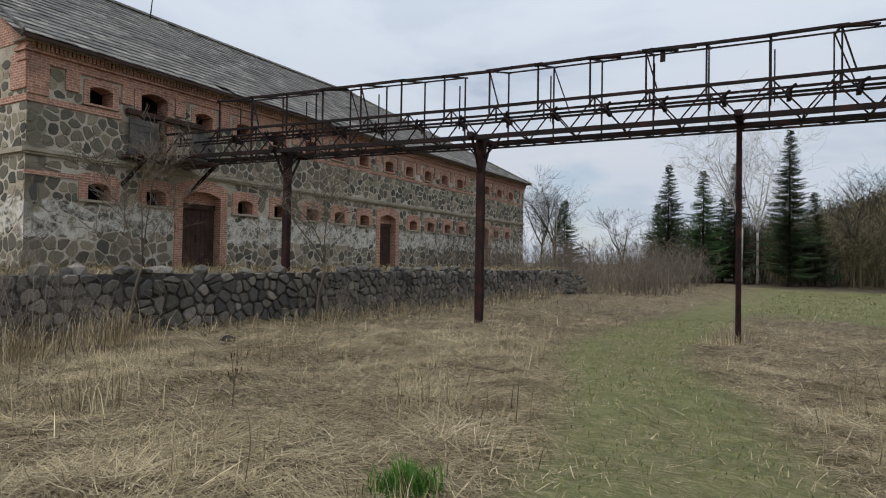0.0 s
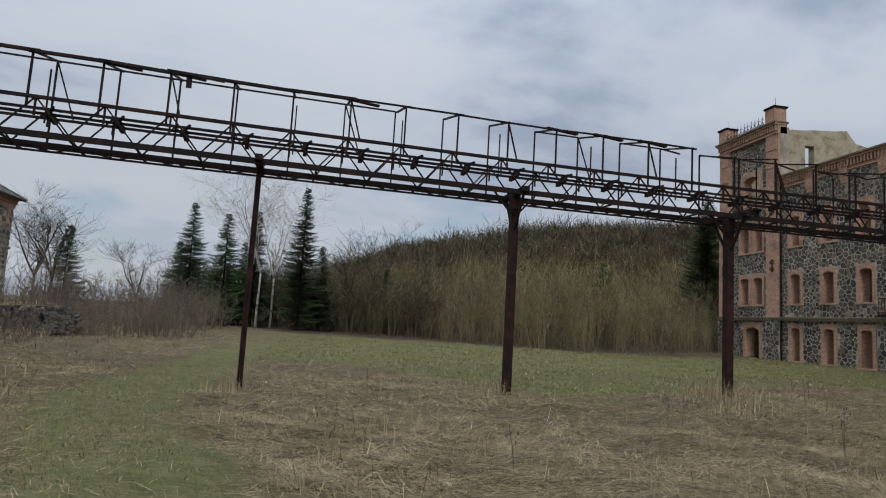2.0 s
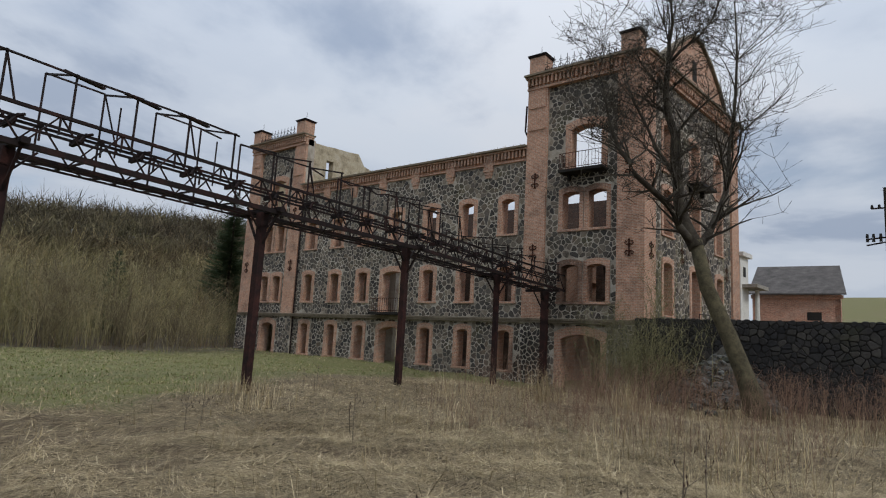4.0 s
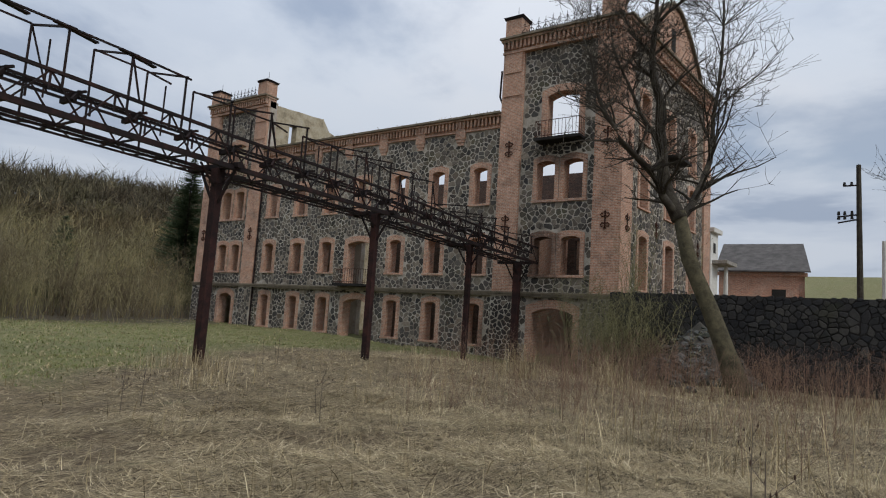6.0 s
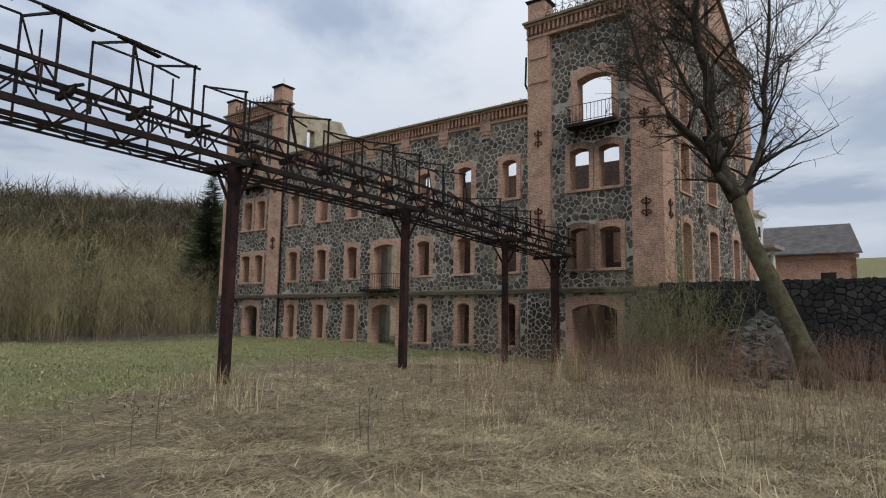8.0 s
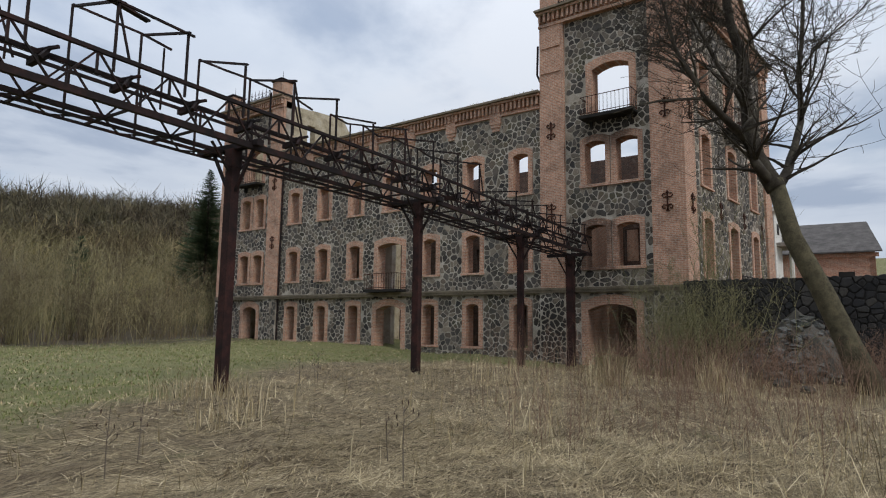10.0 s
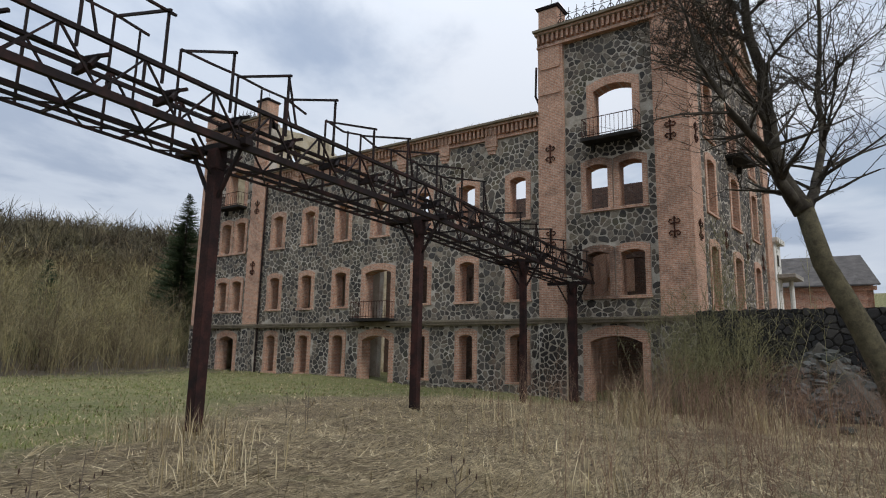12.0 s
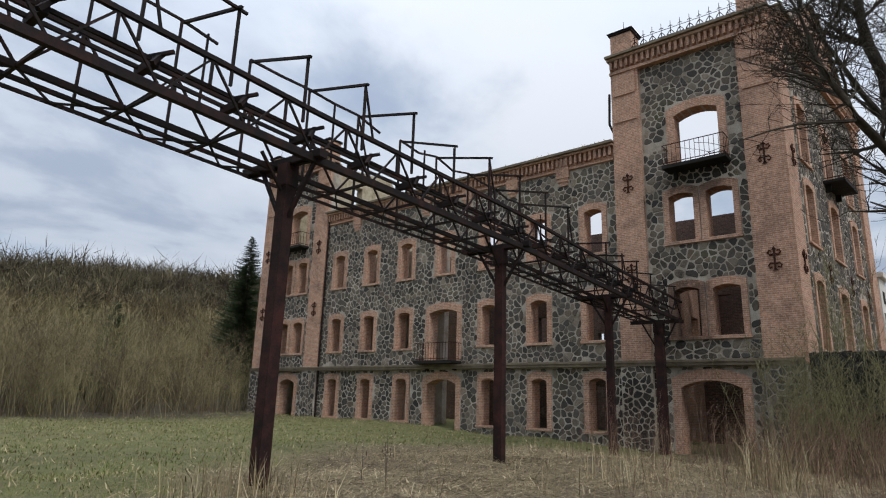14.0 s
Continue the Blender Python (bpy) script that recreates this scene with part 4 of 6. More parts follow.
bzones += [(0, 3.0, 6.52, 6.72), (9.4, BL, 6.55, 6.7), (0, 1.6, 4.3, 4.44), (0, BL, 4.9, 5.12), (0, BL, 7.72, 8.1)]
# brick frieze and lesenes under the eave
ob = thing("trim_barn_eave", M_BARN, "corbelled brick eave with a row of upright bricks", "cornice", "structure")
part("frieze", Geo().box(-0.1, BL + 0.1, -0.06, 0.5, 7.74, 8.02), M_BBRICK, ob)
part("course", Geo().box(-0.16, BL + 0.16, -0.16, 0.5, 8.02, 8.12), M_BBRICK, ob)
part("course", Geo().box(-0.22, BL + 0.2, -0.3, 0.5, 8.3, 8.36), M_BLEDGE, ob)
n = int(BL / 0.13)
me = Geo().box(-0.042, 0.042, -0.24, 0.2, 8.12, 8.3).mesh("brick", M_BBRICK)
for k in range(min(n, 300)):
    d = new("brick", me)
    d.parent = ob
    d.location = ((k + 0.5) * BL / n, 0, 0)
part("course", Geo().box(-0.1, BL + 0.1, -0.14, 0.5, 8.12, 8.3), M_BBRICK, ob)
for c in [0.3, 1.32, 3.2, 5.3, 7.4, 9.4] + [11.45 + 2.06 * k for k in range(3)] + [17.9 + 2.09 * k for k in range(6)] + [30.5, 32.7, 34.8, 37.9]:
    w = 0.6 if c < 1 else 0.44
    solid("brick_lesene", Geo().box(c - w / 2, c + w / 2, -0.07, 0, 7.1 if c > 1 else 6.75, 7.76, 0.015), M_BBRICK, M_BARN, "flat brick lesene under the barn eave", "lesene", "structure", "barn lesenes")
    bzones.append((c - w / 2, c + w / 2, 7.1 if c > 1 else 6.75, 7.8))
for c, w, d in doors:
    leaf = thing("plank_door", M_BARN @ pose(c, 0.34, 1.42), "closed double door of weathered brown boards", "door", group="barn doors")
    nb = 8
    for k in range(nb):
        part("board", Geo().box(-w / 2 + k * w / nb + 0.008, -w / 2 + (k + 1) * w / nb - 0.008, 0, 0.05, 0.03, 2.3), M_DOOR, leaf)
    part("lintel", Geo().box(-w / 2, w / 2, -0.06, 0.1, 2.3, 2.5, 0.015), M_DOOR, leaf)
    part("infill", Geo().box(-w / 2, w / 2, 0.02, 0.1, 2.5, 3.0), M_BBRICK, leaf)
    part("latch", Geo().box(-0.03, 0.03, -0.03, 0, 1.0, 1.3), M_STEEL, leaf)
# added near-black sheet: the shade inside the barn, put into its colour
solid("barn_dark_interior", Geo().box(0.7, BL - 0.7, 0.9, 1.0, 1.2, 7.9), M_DARK, M_BARN, "near-black sheet standing in for the unlit barn inside", "wall", "structure")
# roof of overlapping sheets, hipped at the far end
roof = thing("roof_barn", M_BARN, "worn grey slate roof in overlapping courses", "roof", "structure")
EZ, RZ, OV = 8.4, 13.75, 0.55
HALF = BW / 2
under = Geo()
under.add([(-0.35, -OV, EZ - 0.05), (BL + 0.4, -OV, EZ - 0.05), (25.5, HALF, RZ - 0.06), (-0.35, HALF, RZ - 0.06)], [(0, 1, 2, 3)])
under.add([(-0.35, BW + OV, EZ - 0.05), (BL + 0.4, BW + OV, EZ - 0.05), (25.5, HALF, RZ - 0.06), (-0.35, HALF, RZ - 0.06)], [(3, 2, 1, 0)])
under.add([(BL + 0.4, -OV, EZ - 0.05), (BL + 0.4, BW + OV, EZ - 0.05), (25.5, HALF, RZ - 0.06)], [(0, 1, 2)])
part("roof_boards", under, M_WOOD, roof)
slates = Geo()
rows = 22
rr = random.Random(5)
for side in (0, 1):
    for k in range(rows):
        t0, t1 = k / rows, (k + 1.12) / rows
        y0, z0 = -OV + (HALF + OV) * t0, EZ + (RZ - EZ) * t0
        y1, z1 = -OV + (HALF + OV) * min(t1, 1), EZ + (RZ - EZ) * min(t1, 1)
        u_end = (BL + 0.4) + (25.5 - BL - 0.4) * t0
        u = -0.4 - rr.uniform(0, 0.5)
        while u < u_end:
            w = 0.62
            u2 = min(u + w, u_end)
            lift = 0.03 + rr.uniform(0, 0.025)
            if rr.random() > 0.006:
                q = [(u, y0, z0 + lift), (u2, y0, z0 + lift), (u2, y1, z1), (u, y1, z1), (u, y0, z0 + lift - 0.025), (u2, y0, z0 + lift - 0.025)]
                if side:
                    q = [(a, BW - b, c) for a, b, c in q]
                    slates.add(q, [(3, 2, 1, 0), (5, 4, 0, 1)])
                else:
                    slates.add(q, [(0, 1, 2, 3), (4, 5, 1, 0)])
            u += w + 0.008
sl = part("slates", slates, M_SLATE, roof)
sl["kind"] = "stuff"
part("ridge_cap", Geo().beam((-0.4, HALF, RZ + 0.04), (25.5, HALF, RZ + 0.04), 0.3, 0.1), M_SLATE, roof)
part("hip_cap", Geo().beam((25.5, HALF, RZ + 0.02), (BL + 0.4, -OV, EZ + 0.04), 0.26, 0.08), M_SLATE, roof)
part("verge_board", Geo().beam((-0.42, -OV, EZ - 0.03), (-0.42, HALF, RZ), 0.06, 0.26), M_WOOD, roof)
part("fascia", Geo().box(-0.4, BL + 0.4, -OV, -OV + 0.04, EZ - 0.12, EZ - 0.01), M_DOOR, roof)
solid("roof_mast", Geo().tube([(0, 0, 0), (0.35, 0.25, 1.9)], [0.035, 0.025], 5), M_STEEL, M_BARN @ pose(9.0, HALF - 0.4, RZ - 0.3), "thin leaning metal mast on the roof ridge", "mast")
# shutter and loading door at the loft
sh = thing("loft_shutter", M_BARN @ pose(3.2, -0.12, 5.35), "greyish-white boarded loft shutter", "shutter")
for k in range(6):
    part("board", Geo().box(0.02, 1.15, -0.03, 0.02, 0.22 * k, 0.22 * k + 0.205, 0.008), M_WOOD, sh)
part("beam", Geo().box(-0.1, 3.1, -0.12, 0.04, 1.42, 1.6, 0.02), M_DOOR, sh)
ob = thing("loading_platform", M_BARN @ pose(3.0, -1.5, 5.2), "dark timber and steel landing below the loft door", "platform")
part("deck", Geo().box(0, 2.9, 0, 1.5, 0, 0.12), M_DOOR, ob)
for u in (0.1, 2.8):
    part("strut", Geo().beam((u, 1.5, -0.9), (u, 0.1, 0), 0.1), M_STEEL, ob)
part("panel", Geo().box(1.9, 2.9, 0.2, 0.26, 0.12, 1.1), M_WOOD, ob)

bt = solid("gable_barn", Geo().prism([(0.3, 8.36), (BW - 0.1, 8.36), (BW / 2, 13.45)], -0.03, 0.0), M_BBRICK, M_BARN @ pose(0, BW, 0, 0, 0, -90), "red brick gable triangle of the barn", "gable", "structure")

# ---- the raised yard's dry wall ----
M_YARD = pose(-8.1, -7.0, 0, 0, 0, 90)
YL = 40.0
yard = solid("wall_yard", wall_geo(YL, -0.4, 1.44, 0.55, []), M_EARTHJ, M_YARD, "dark dry-stone retaining wall along the raised yard", "wall", "structure")

# ---- the terrace wall beside the mill ----
M_TERR = pose(34.8, 11.6, 0, 0, 0, -90)
TL = 34.0
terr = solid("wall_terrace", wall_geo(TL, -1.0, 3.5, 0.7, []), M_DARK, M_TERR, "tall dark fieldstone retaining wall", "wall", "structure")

# ---- the trestle ----
LINE = [(-15.9, 12.35, 5.42), (-10.95, 13.2, 5.42), (-4.0, 14.28, 5.4), (2.85, 15.17, 5.42), (9.7, 15.83, 5.42), (16.58, 16.28, 5.4), (23.5, 16.52, 5.38), (30.7, 16.9, 5.2), (37.0, 17.15, 5.1)]
NEAR, FAR, OUT = -0.65, 0.3, 1.0
TOPC = 0.84


def along(s):
    """The point of the trestle's axis s metres from the barn, and its direction."""
    for a, b in zip(LINE, LINE[1:]):
        a, b = Vector(a), Vector(b)
        d = (b - a).length
        if s <= d or b == Vector(LINE[-1]):
            return a + (b - a) * (s / d), (b - a).normalized()
        s -= d


stops = [0.0]
for a, b in zip(LINE, LINE[1:]):
    stops.append(stops[-1] + (Vector(b) - Vector(a)).length)
END_S = stops[-1]
ORIGIN = Matrix.Identity(4)
trestle = thing("conveyor_trestle", ORIGIN, "long rusty steel lattice conveyor bridge on tall posts", "trestle")


def at(s, off, h):
    p, d = along(s)
    n = Vector((-d.y, d.x, 0)).normalized()
    return p + n * off + Vector((0, 0, h))


def bar(name, p, q, w, h=None):
    return part(name, Geo().beam(p, q, w, h), M_STEEL, trestle)


rt = random.Random(3)
for k in range(len(stops) - 1):
    s0, s1 = stops[k], stops[k + 1] - 1e-4
    for off, cb, ct in ((NEAR, 0.13, 0.075), (FAR, 0.09, 0.06)):
        bar("bottom_chord", at(s0, off, 0), at(s1, off, 0), cb * 0.8, cb)
        bar("top_chord", at(s0, off, TOPC), at(s1, off, TOPC), ct)
        n = max(2, 2 * round((s1 - s0) / 1.5))
        for j in range(n):
            a, b = s0 + (s1 - s0) * j / n, s0 + (s1 - s0) * (j + 1) / n - 1e-4
            bar("web_bar", at(a, off, 0 if j % 2 == 0 else TOPC), at(b, off, TOPC if j % 2 == 0 else 0), 0.034)
            if j % 2 == 1:
                bar("web_post", at(a, off, TOPC * 0.5), at(a, off, TOPC), 0.04)
    for off, h in ((-0.36, 0.55), (0.02, 0.55)):
        bar("belt_rail", at(s0, off, h), at(s1, off, h), 0.045, 0.06)
    bar("walkway_chord", at(s0, OUT, -0.02), at(s1, OUT, -0.02), 0.05)
    bar("walkway_chord", at(s0, OUT - 0.32, 0.0), at(s1, OUT - 0.32, 0.0), 0.06)
    n = max(2, round((s1 - s0) / 0.72))
    for j in range(n):
        a, b = s0 + (s1 - s0) * j / n, s0 + (s1 - s0) * (j + 1) / n - 1e-4
        bar("walkway_lacing", at(a, OUT if j % 2 else FAR, -0.02), at(b, FAR if j % 2 else OUT, -0.02), 0.028)
        if j % 2 == 0:
            bar("cross_tie", at(a, NEAR, 0.0), at(a, OUT, -0.02), 0.045)
frames_at = []
s = 2.6
while s < END_S - 0.3:
    frames_at.append(s)
    s += 1.42
for k, s in enumerate(frames_at):
    p, _ = along(s)
    broken = p.x > 13.5
    tn, tf = 1.84 - (0.35 if p.x > 27 else 0), 2.28 - (0.6 if p.x > 27 else 0)
    drop = rt.uniform(0.1, 0.35) if broken and rt.random() < 0.4 else 0.0
    if not (broken and rt.random() < 0.3):
        bar("upright", at(s, NEAR, 0.55), at(s, NEAR, tn - drop), 0.042)
        bar("head_bar", at(s - 0.03, NEAR - 0.1, tn - drop), at(s + 0.05, OUT + 0.05, tf - drop * 0.3), 0.05, 0.045)
    bar("upright", at(s, OUT, -0.02), at(s, OUT, tf - drop * 0.3), 0.04)
    if k % 2 == 0:
        bar("upright", at(s + 0.1, FAR, 0.5), at(s + 0.1, FAR, tn - 0.02), 0.032)
    if k % 3 == 1:
        bar("diagonal", at(s, NEAR, tn), at(s + 0.28, NEAR, TOPC), 0.035)
    if k % 5 == 3:
        bar("diagonal", at(s, OUT, tf), at(s + 0.5, OUT, TOPC), 0.032)
    if k + 1 < len(frames_at):
        e = frames_at[k + 1]
        if not broken:
            w = 0.085 if p.x < 4 else 0.05
            bar("top_rail", at(s - 0.1, NEAR, tn + 0.03 + rt.uniform(-0.02, 0.02)), at(e + 0.14, NEAR, tn + 0.03 + rt.uniform(-0.02, 0.02)), w, w * 0.8)
            if rt.random() < 0.8:
                bar("top_rail", at(s, OUT, tf), at(e, OUT, tf), 0.04)
            if rt.random() < 0.35:
                bar("loose_board", at(s - 0.25, NEAR + 0.12, tn + 0.08), at(s + 0.75, NEAR + 0.3, tn + 0.06), 0.12, 0.04)
        else:
            sag = rt.uniform(0.0, 0.16)
            m_ = at((s + e) / 2, OUT, tf - drop * 0.2 - sag)
            bar("top_rail", at(s, OUT, tf - drop * 0.3), m_, 0.042)
            if rt.random() < 0.6:
                bar("top_rail", m_, at(e, OUT, tf), 0.042)
    if p.x < 33:
        rb = Geo().beam(at(s + 0.4, -0.42, 0.52), at(s + 0.4, 0.1, 0.5), 0.10, 0.13).beam(at(s + 0.3, -0.5, 0.42), at(s + 0.48, -0.42, 0.68), 0.06).beam(at(s + 0.34, -0.3, 0.6), at(s + 0.52, -0.62, 0.66), 0.05)
        part("roller_bracket", rb, M_STEEL, trestle, "seized belt roller and bracket")
part("handrail_wire", Geo().tube([at(s_, OUT - 0.1, 1.0) for s_ in frames_at[::2]], [0.013] * len(frames_at[::2]), 4), M_STEEL, trestle)
part("bent_bar", Geo().beam(at(17.2, NEAR, 1.9), at(17.2, NEAR, 1.55), 0.12, 0.05).beam(at(16.9, NEAR, 1.9), at(18.0, NEAR - 0.25, 1.75), 0.06), M_STEEL, trestle)


def trestle_post(x, y, top, w, label, brackets=True):
    z = on_ground(x, y) - 0.15
    d = Vector((LINE[-1][0] - LINE[0][0], LINE[-1][1] - LINE[0][1], 0)).normalized()
    a = math.degrees(math.atan2(d.y, d.x))
    ob = thing("trestle_post", pose(x, y, z, 0, 0, a), label, "post", group="trestle posts")
    h = top - z
    part("column", Geo().box(-w / 2, w / 2, -w / 2, -w / 2 + 0.025, 0, h).box(-w / 2, w / 2, w / 2 - 0.025, w / 2, 0, h).box(-0.02, 0.02, -w / 2, w / 2, 0, h) if w < 0.18 else
         Geo().box(-w / 2, w / 2, -w / 2, w / 2, 0, h, 0.015).box(-w / 2 - 0.02, w / 2 + 0.02, -w / 2 - 0.02, w / 2 + 0.02, h - 0.4, h), M_POST, ob)
    part("base", Geo().box(-w, w, -w, w, -0.1, 0.12, 0.02), M_POST, ob)
    capb = part("cap_beam", Geo().box(-0.09, 0.09, -0.85, 1.15, h - 0.02, h + 0.12, 0.01), M_STEEL, ob)
    if brackets:
        for s_ in (-1, 1):
            part("knee_brace", Geo().beam((0, s_ * w / 2, h - 0.95), (0, s_ * 0.68, h), 0.06), M_STEEL, capb)
            part("knee_brace", Geo().beam((s_ * w / 2, 0, h - 0.5), (s_ * 0.6, 0, h + 0.05), 0.045), M_STEEL, capb)
    return ob


for (x, y, z), w in zip(LINE[1:-1], (0.21, 0.205, 0.13, 0.21, 0.22, 0.22, 0.22)):
    trestle_post(x, y, z + 0.02, w, "tall rusty steel trestle post standing in dry grass" if w > 0.2 else "slim dark steel trestle post standing in dry grass", w > 0.2)
trestle_post(35.9, 17.1, 4.95, 0.34, "dark end support of the trestle at the tower", True)

# ---- plants ----
def straw_mat(name, cols, rough=0.9, patch=False):
    m, nt, b, g = base_mat(name, rough)
    col = ramp(nt, g.outputs["Random Per Island"], [(i / (len(cols) - 1), c) for i, c in enumerate(cols)])
    f = tex_noise(nt, g.outputs["Position"], 0.6, 4, 0.6)
    col = mixc(nt, 0.6, col, ramp(nt, f, [(0.3, (0.6,) * 3), (0.7, (1.3,) * 3)]), "MULTIPLY")
    if patch:
        f = tex_noise(nt, g.outputs["Position"], 0.13, 4, 0.6)
        tone = nt.nodes.new("ShaderNodeAttribute")
        tone.attribute_name = "tone"
        col = mixc(nt, 1.0, col, ramp(nt, tone.outputs["Fac"], [(0.0, (0.5, 0.44, 0.42)), (0.35, (0.85, 0.82, 0.78)), (0.65, (1.08, 1.06, 0.98)), (1.0, (1.7, 1.55, 1.4))]), "MULTIPLY")
        col = mixc(nt, 1.0, col, ramp(nt, f, [(0.34, (0.62, 0.55, 0.55)), (0.5, (1.0, 1.0, 1.0)), (0.66, (1.12, 1.16, 0.98))]), "MULTIPLY")
    nt.links.new(col, b.inputs["Base Color"])
    return m


M_STRAW = straw_mat("dry_grass", [(0.139, 0.102, 0.0515), (0.464, 0.369, 0.208), (0.249, 0.19, 0.103), (0.65, 0.541, 0.339), (0.0719, 0.0488, 0.0269), (0.36, 0.282, 0.156)])
M_GREEN = straw_mat("green_grass", [(0.115, 0.15, 0.036), (0.185, 0.205, 0.066), (0.155, 0.17, 0.054), (0.26, 0.24, 0.115)])
M_LUSH = straw_mat("lush_grass", [(0.05, 0.13, 0.015), (0.09, 0.2, 0.03)])
M_TWIG = straw_mat("bare_twigs", [(0.085, 0.066, 0.05), (0.16, 0.13, 0.095), (0.115, 0.09, 0.07), (0.22, 0.185, 0.14)])
M_RTWIG = straw_mat("reddish_twigs", [(0.085, 0.046, 0.032), (0.15, 0.085, 0.056), (0.21, 0.14, 0.09), (0.11, 0.06, 0.041)])
M_OLIVE = straw_mat("olive_withes", [(0.125, 0.108, 0.058), (0.23, 0.203, 0.108), (0.165, 0.145, 0.08), (0.31, 0.28, 0.165), (0.10, 0.083, 0.055), (0.20, 0.174, 0.10)], patch=True)
M_ELDER = straw_mat("elder_twigs", [(0.09, 0.082, 0.036), (0.17, 0.155, 0.07), (0.12, 0.108, 0.05), (0.24, 0.22, 0.12)])
M_WOODS = straw_mat("far_bare_woods", [(0.062, 0.055, 0.038), (0.11, 0.098, 0.066), (0.08, 0.072, 0.047), (0.15, 0.135, 0.09)], patch=True)
M_NEEDLE = straw_mat("spruce_needles", [(0.028, 0.046, 0.022), (0.06, 0.085, 0.036), (0.042, 0.064, 0.03), (0.085, 0.11, 0.05)])
M_PINE = straw_mat("pine_needles", [(0.05, 0.10, 0.035), (0.08, 0.14, 0.05), (0.06, 0.115, 0.04)])
M_IVY = straw_mat("ivy_leaves", [(0.015, 0.02, 0.01), (0.03, 0.038, 0.016), (0.02, 0.028, 0.012)])


def blades(xy, length, width, lean, az, rs, bend=0.5, z=None):
    """Curved two-piece blades: verts and triangles."""
    n = len(xy)
    base = np.column_stack([xy, (ground(xy[:, 0], xy[:, 1]) + hum(xy[:, 0], xy[:, 1]) + 0.012 + 0.03 * rs.uniform(0, 1, n)) if z is None else z])
    d = np.column_stack([np.cos(az), np.sin(az)])
    sidev = np.column_stack([-d[:, 1], d[:, 0], np.zeros(n)]) * (width / 2)[:, None]
    up = np.cos(lean)[:, None] * np.array([0, 0, 1.0]) + np.column_stack([d * np.sin(lean)[:, None], np.zeros(n)])
    lean2 = lean + bend
    up2 = np.cos(lean2)[:, None] * np.array([0, 0, 1.0]) + np.column_stack([d * np.sin(lean2)[:, None], np.zeros(n)])
    mid = base + up * (length * 0.55)[:, None]
    tip = mid + up2 * (length * 0.45)[:, None]
    tip[:, 2] = np.maximum(tip[:, 2], base[:, 2] + 0.01)
    v = np.stack([base - sidev, base + sidev, mid + sidev * 0.8, mid - sidev * 0.8, tip], 1).reshape(-1, 3)
    k = np.arange(n)[:, None] * 5
    t = np.concatenate([k + np.array([0, 1, 2]), k + np.array([0, 2, 3]), k + np.array([3, 2, 4])], 1).reshape(-1, 3)
    return v, t


def stuff(name, vt, mat, label, category):
    v = np.concatenate([q[0] for q in vt])
    off, ts = 0, []
    for q in vt:
        ts.append(q[1] + off)
        off += len(q[0])
    ob = new(name, big_mesh(name, v, np.concatenate(ts), mat))
    if len(vt[0]) == 3:
        tone = ob.data.attributes.new("tone", "FLOAT", "POINT")
        tone.data.foreach_set("value", np.concatenate([q[2] for q in vt]).astype(np.float32))
    return tagged(ob, label, category, kind="stuff")


rs = np.random.RandomState(7)


def scatter(n, x0, x1, y0, y1, keep):
    xy = np.column_stack([rs.uniform(x0, x1, n), rs.uniform(y0, y1, n)])
    return xy[rs.uniform(0, 1, n) < keep(xy[:, 0], xy[:, 1])]


def swirl(xy):
    x, y = xy[:, 0], xy[:, 1]
    return 2.2 * np.sin(0.55 * x + 0.3 * y) + 1.7 * np.cos(0.45 * y - 0.25 * x + 1.0) + 1.2 * np.sin(1.7 * x) * np.cos(1.5 * y)


def clump(x, y, f=1.0, ph=0.0):
    return 0.5 + 0.5 * np.sin(f * 1.3 * x + 1.7 * np.sin(f * 0.9 * y + ph)) * np.sin(f * 1.1 * y + 1.5 * np.sin(f * 0.8 * x - ph))


def straw_keep(x, y):
    k = (1 - green_share(x, y)) ** 2 * (1 - 0.45 * np.exp(-((x - 11) / 4) ** 2 - ((y - 9.5) / 3.5) ** 2)) * (0.28 + 0.42 * clump(x, y) + 0.45 * clump(x, y, 2.7, 0.7) ** 2)
    return k * (x > -7.9) * (x < 35) * (np.hypot(x - 5, y - 2) > 0.5)


# lodged dry grass, matted in small swirls, thick near the walk
vt = []
for n, box, ln, wd in ((300000, (-6.5, 17, -2.0, 11), (0.12, 0.5), (0.0026, 0.0058)), (120000, (-7.8, 30, -4, 19), (0.2, 0.55), (0.007, 0.012)), (40000, (-8, 34, 12, 46), (0.2, 0.42), (0.014, 0.026))):
    xy = scatter(n, *box, straw_keep)
    m = len(xy)
    low = clump(xy[:, 0], xy[:, 1], 2.3, 1.0)
    tuft = rs.uniform(0, 1, m) < 0.015 + 0.09 * (clump(xy[:, 0], xy[:, 1], 1.9, 2.2) > 0.8)
    lean = np.where(tuft, np.abs(rs.normal(0.5, 0.3, m)), np.clip(rs.normal(1.5, 0.14, m), 0.7, 1.75))
    turn = swirl(xy) * 0.9 + 1.5 * np.sin(3.1 * xy[:, 0] + 1.2 * np.sin(2.3 * xy[:, 1])) * np.sin(2.7 * xy[:, 1]) + rs.normal(0, 1.0, m)
    vt.append(blades(xy, rs.uniform(*ln, m) * (0.6 + 0.6 * low), rs.uniform(*wd, m), lean, turn, rs, rs.normal(0.06, 0.2, m), ground(xy[:, 0], xy[:, 1]) + hum(xy[:, 0], xy[:, 1]) + 0.012 + rs.uniform(0, 1, m) ** 1.5 * (0.03 + 0.07 * clump(xy[:, 0], xy[:, 1], 2.9, 0.3))))
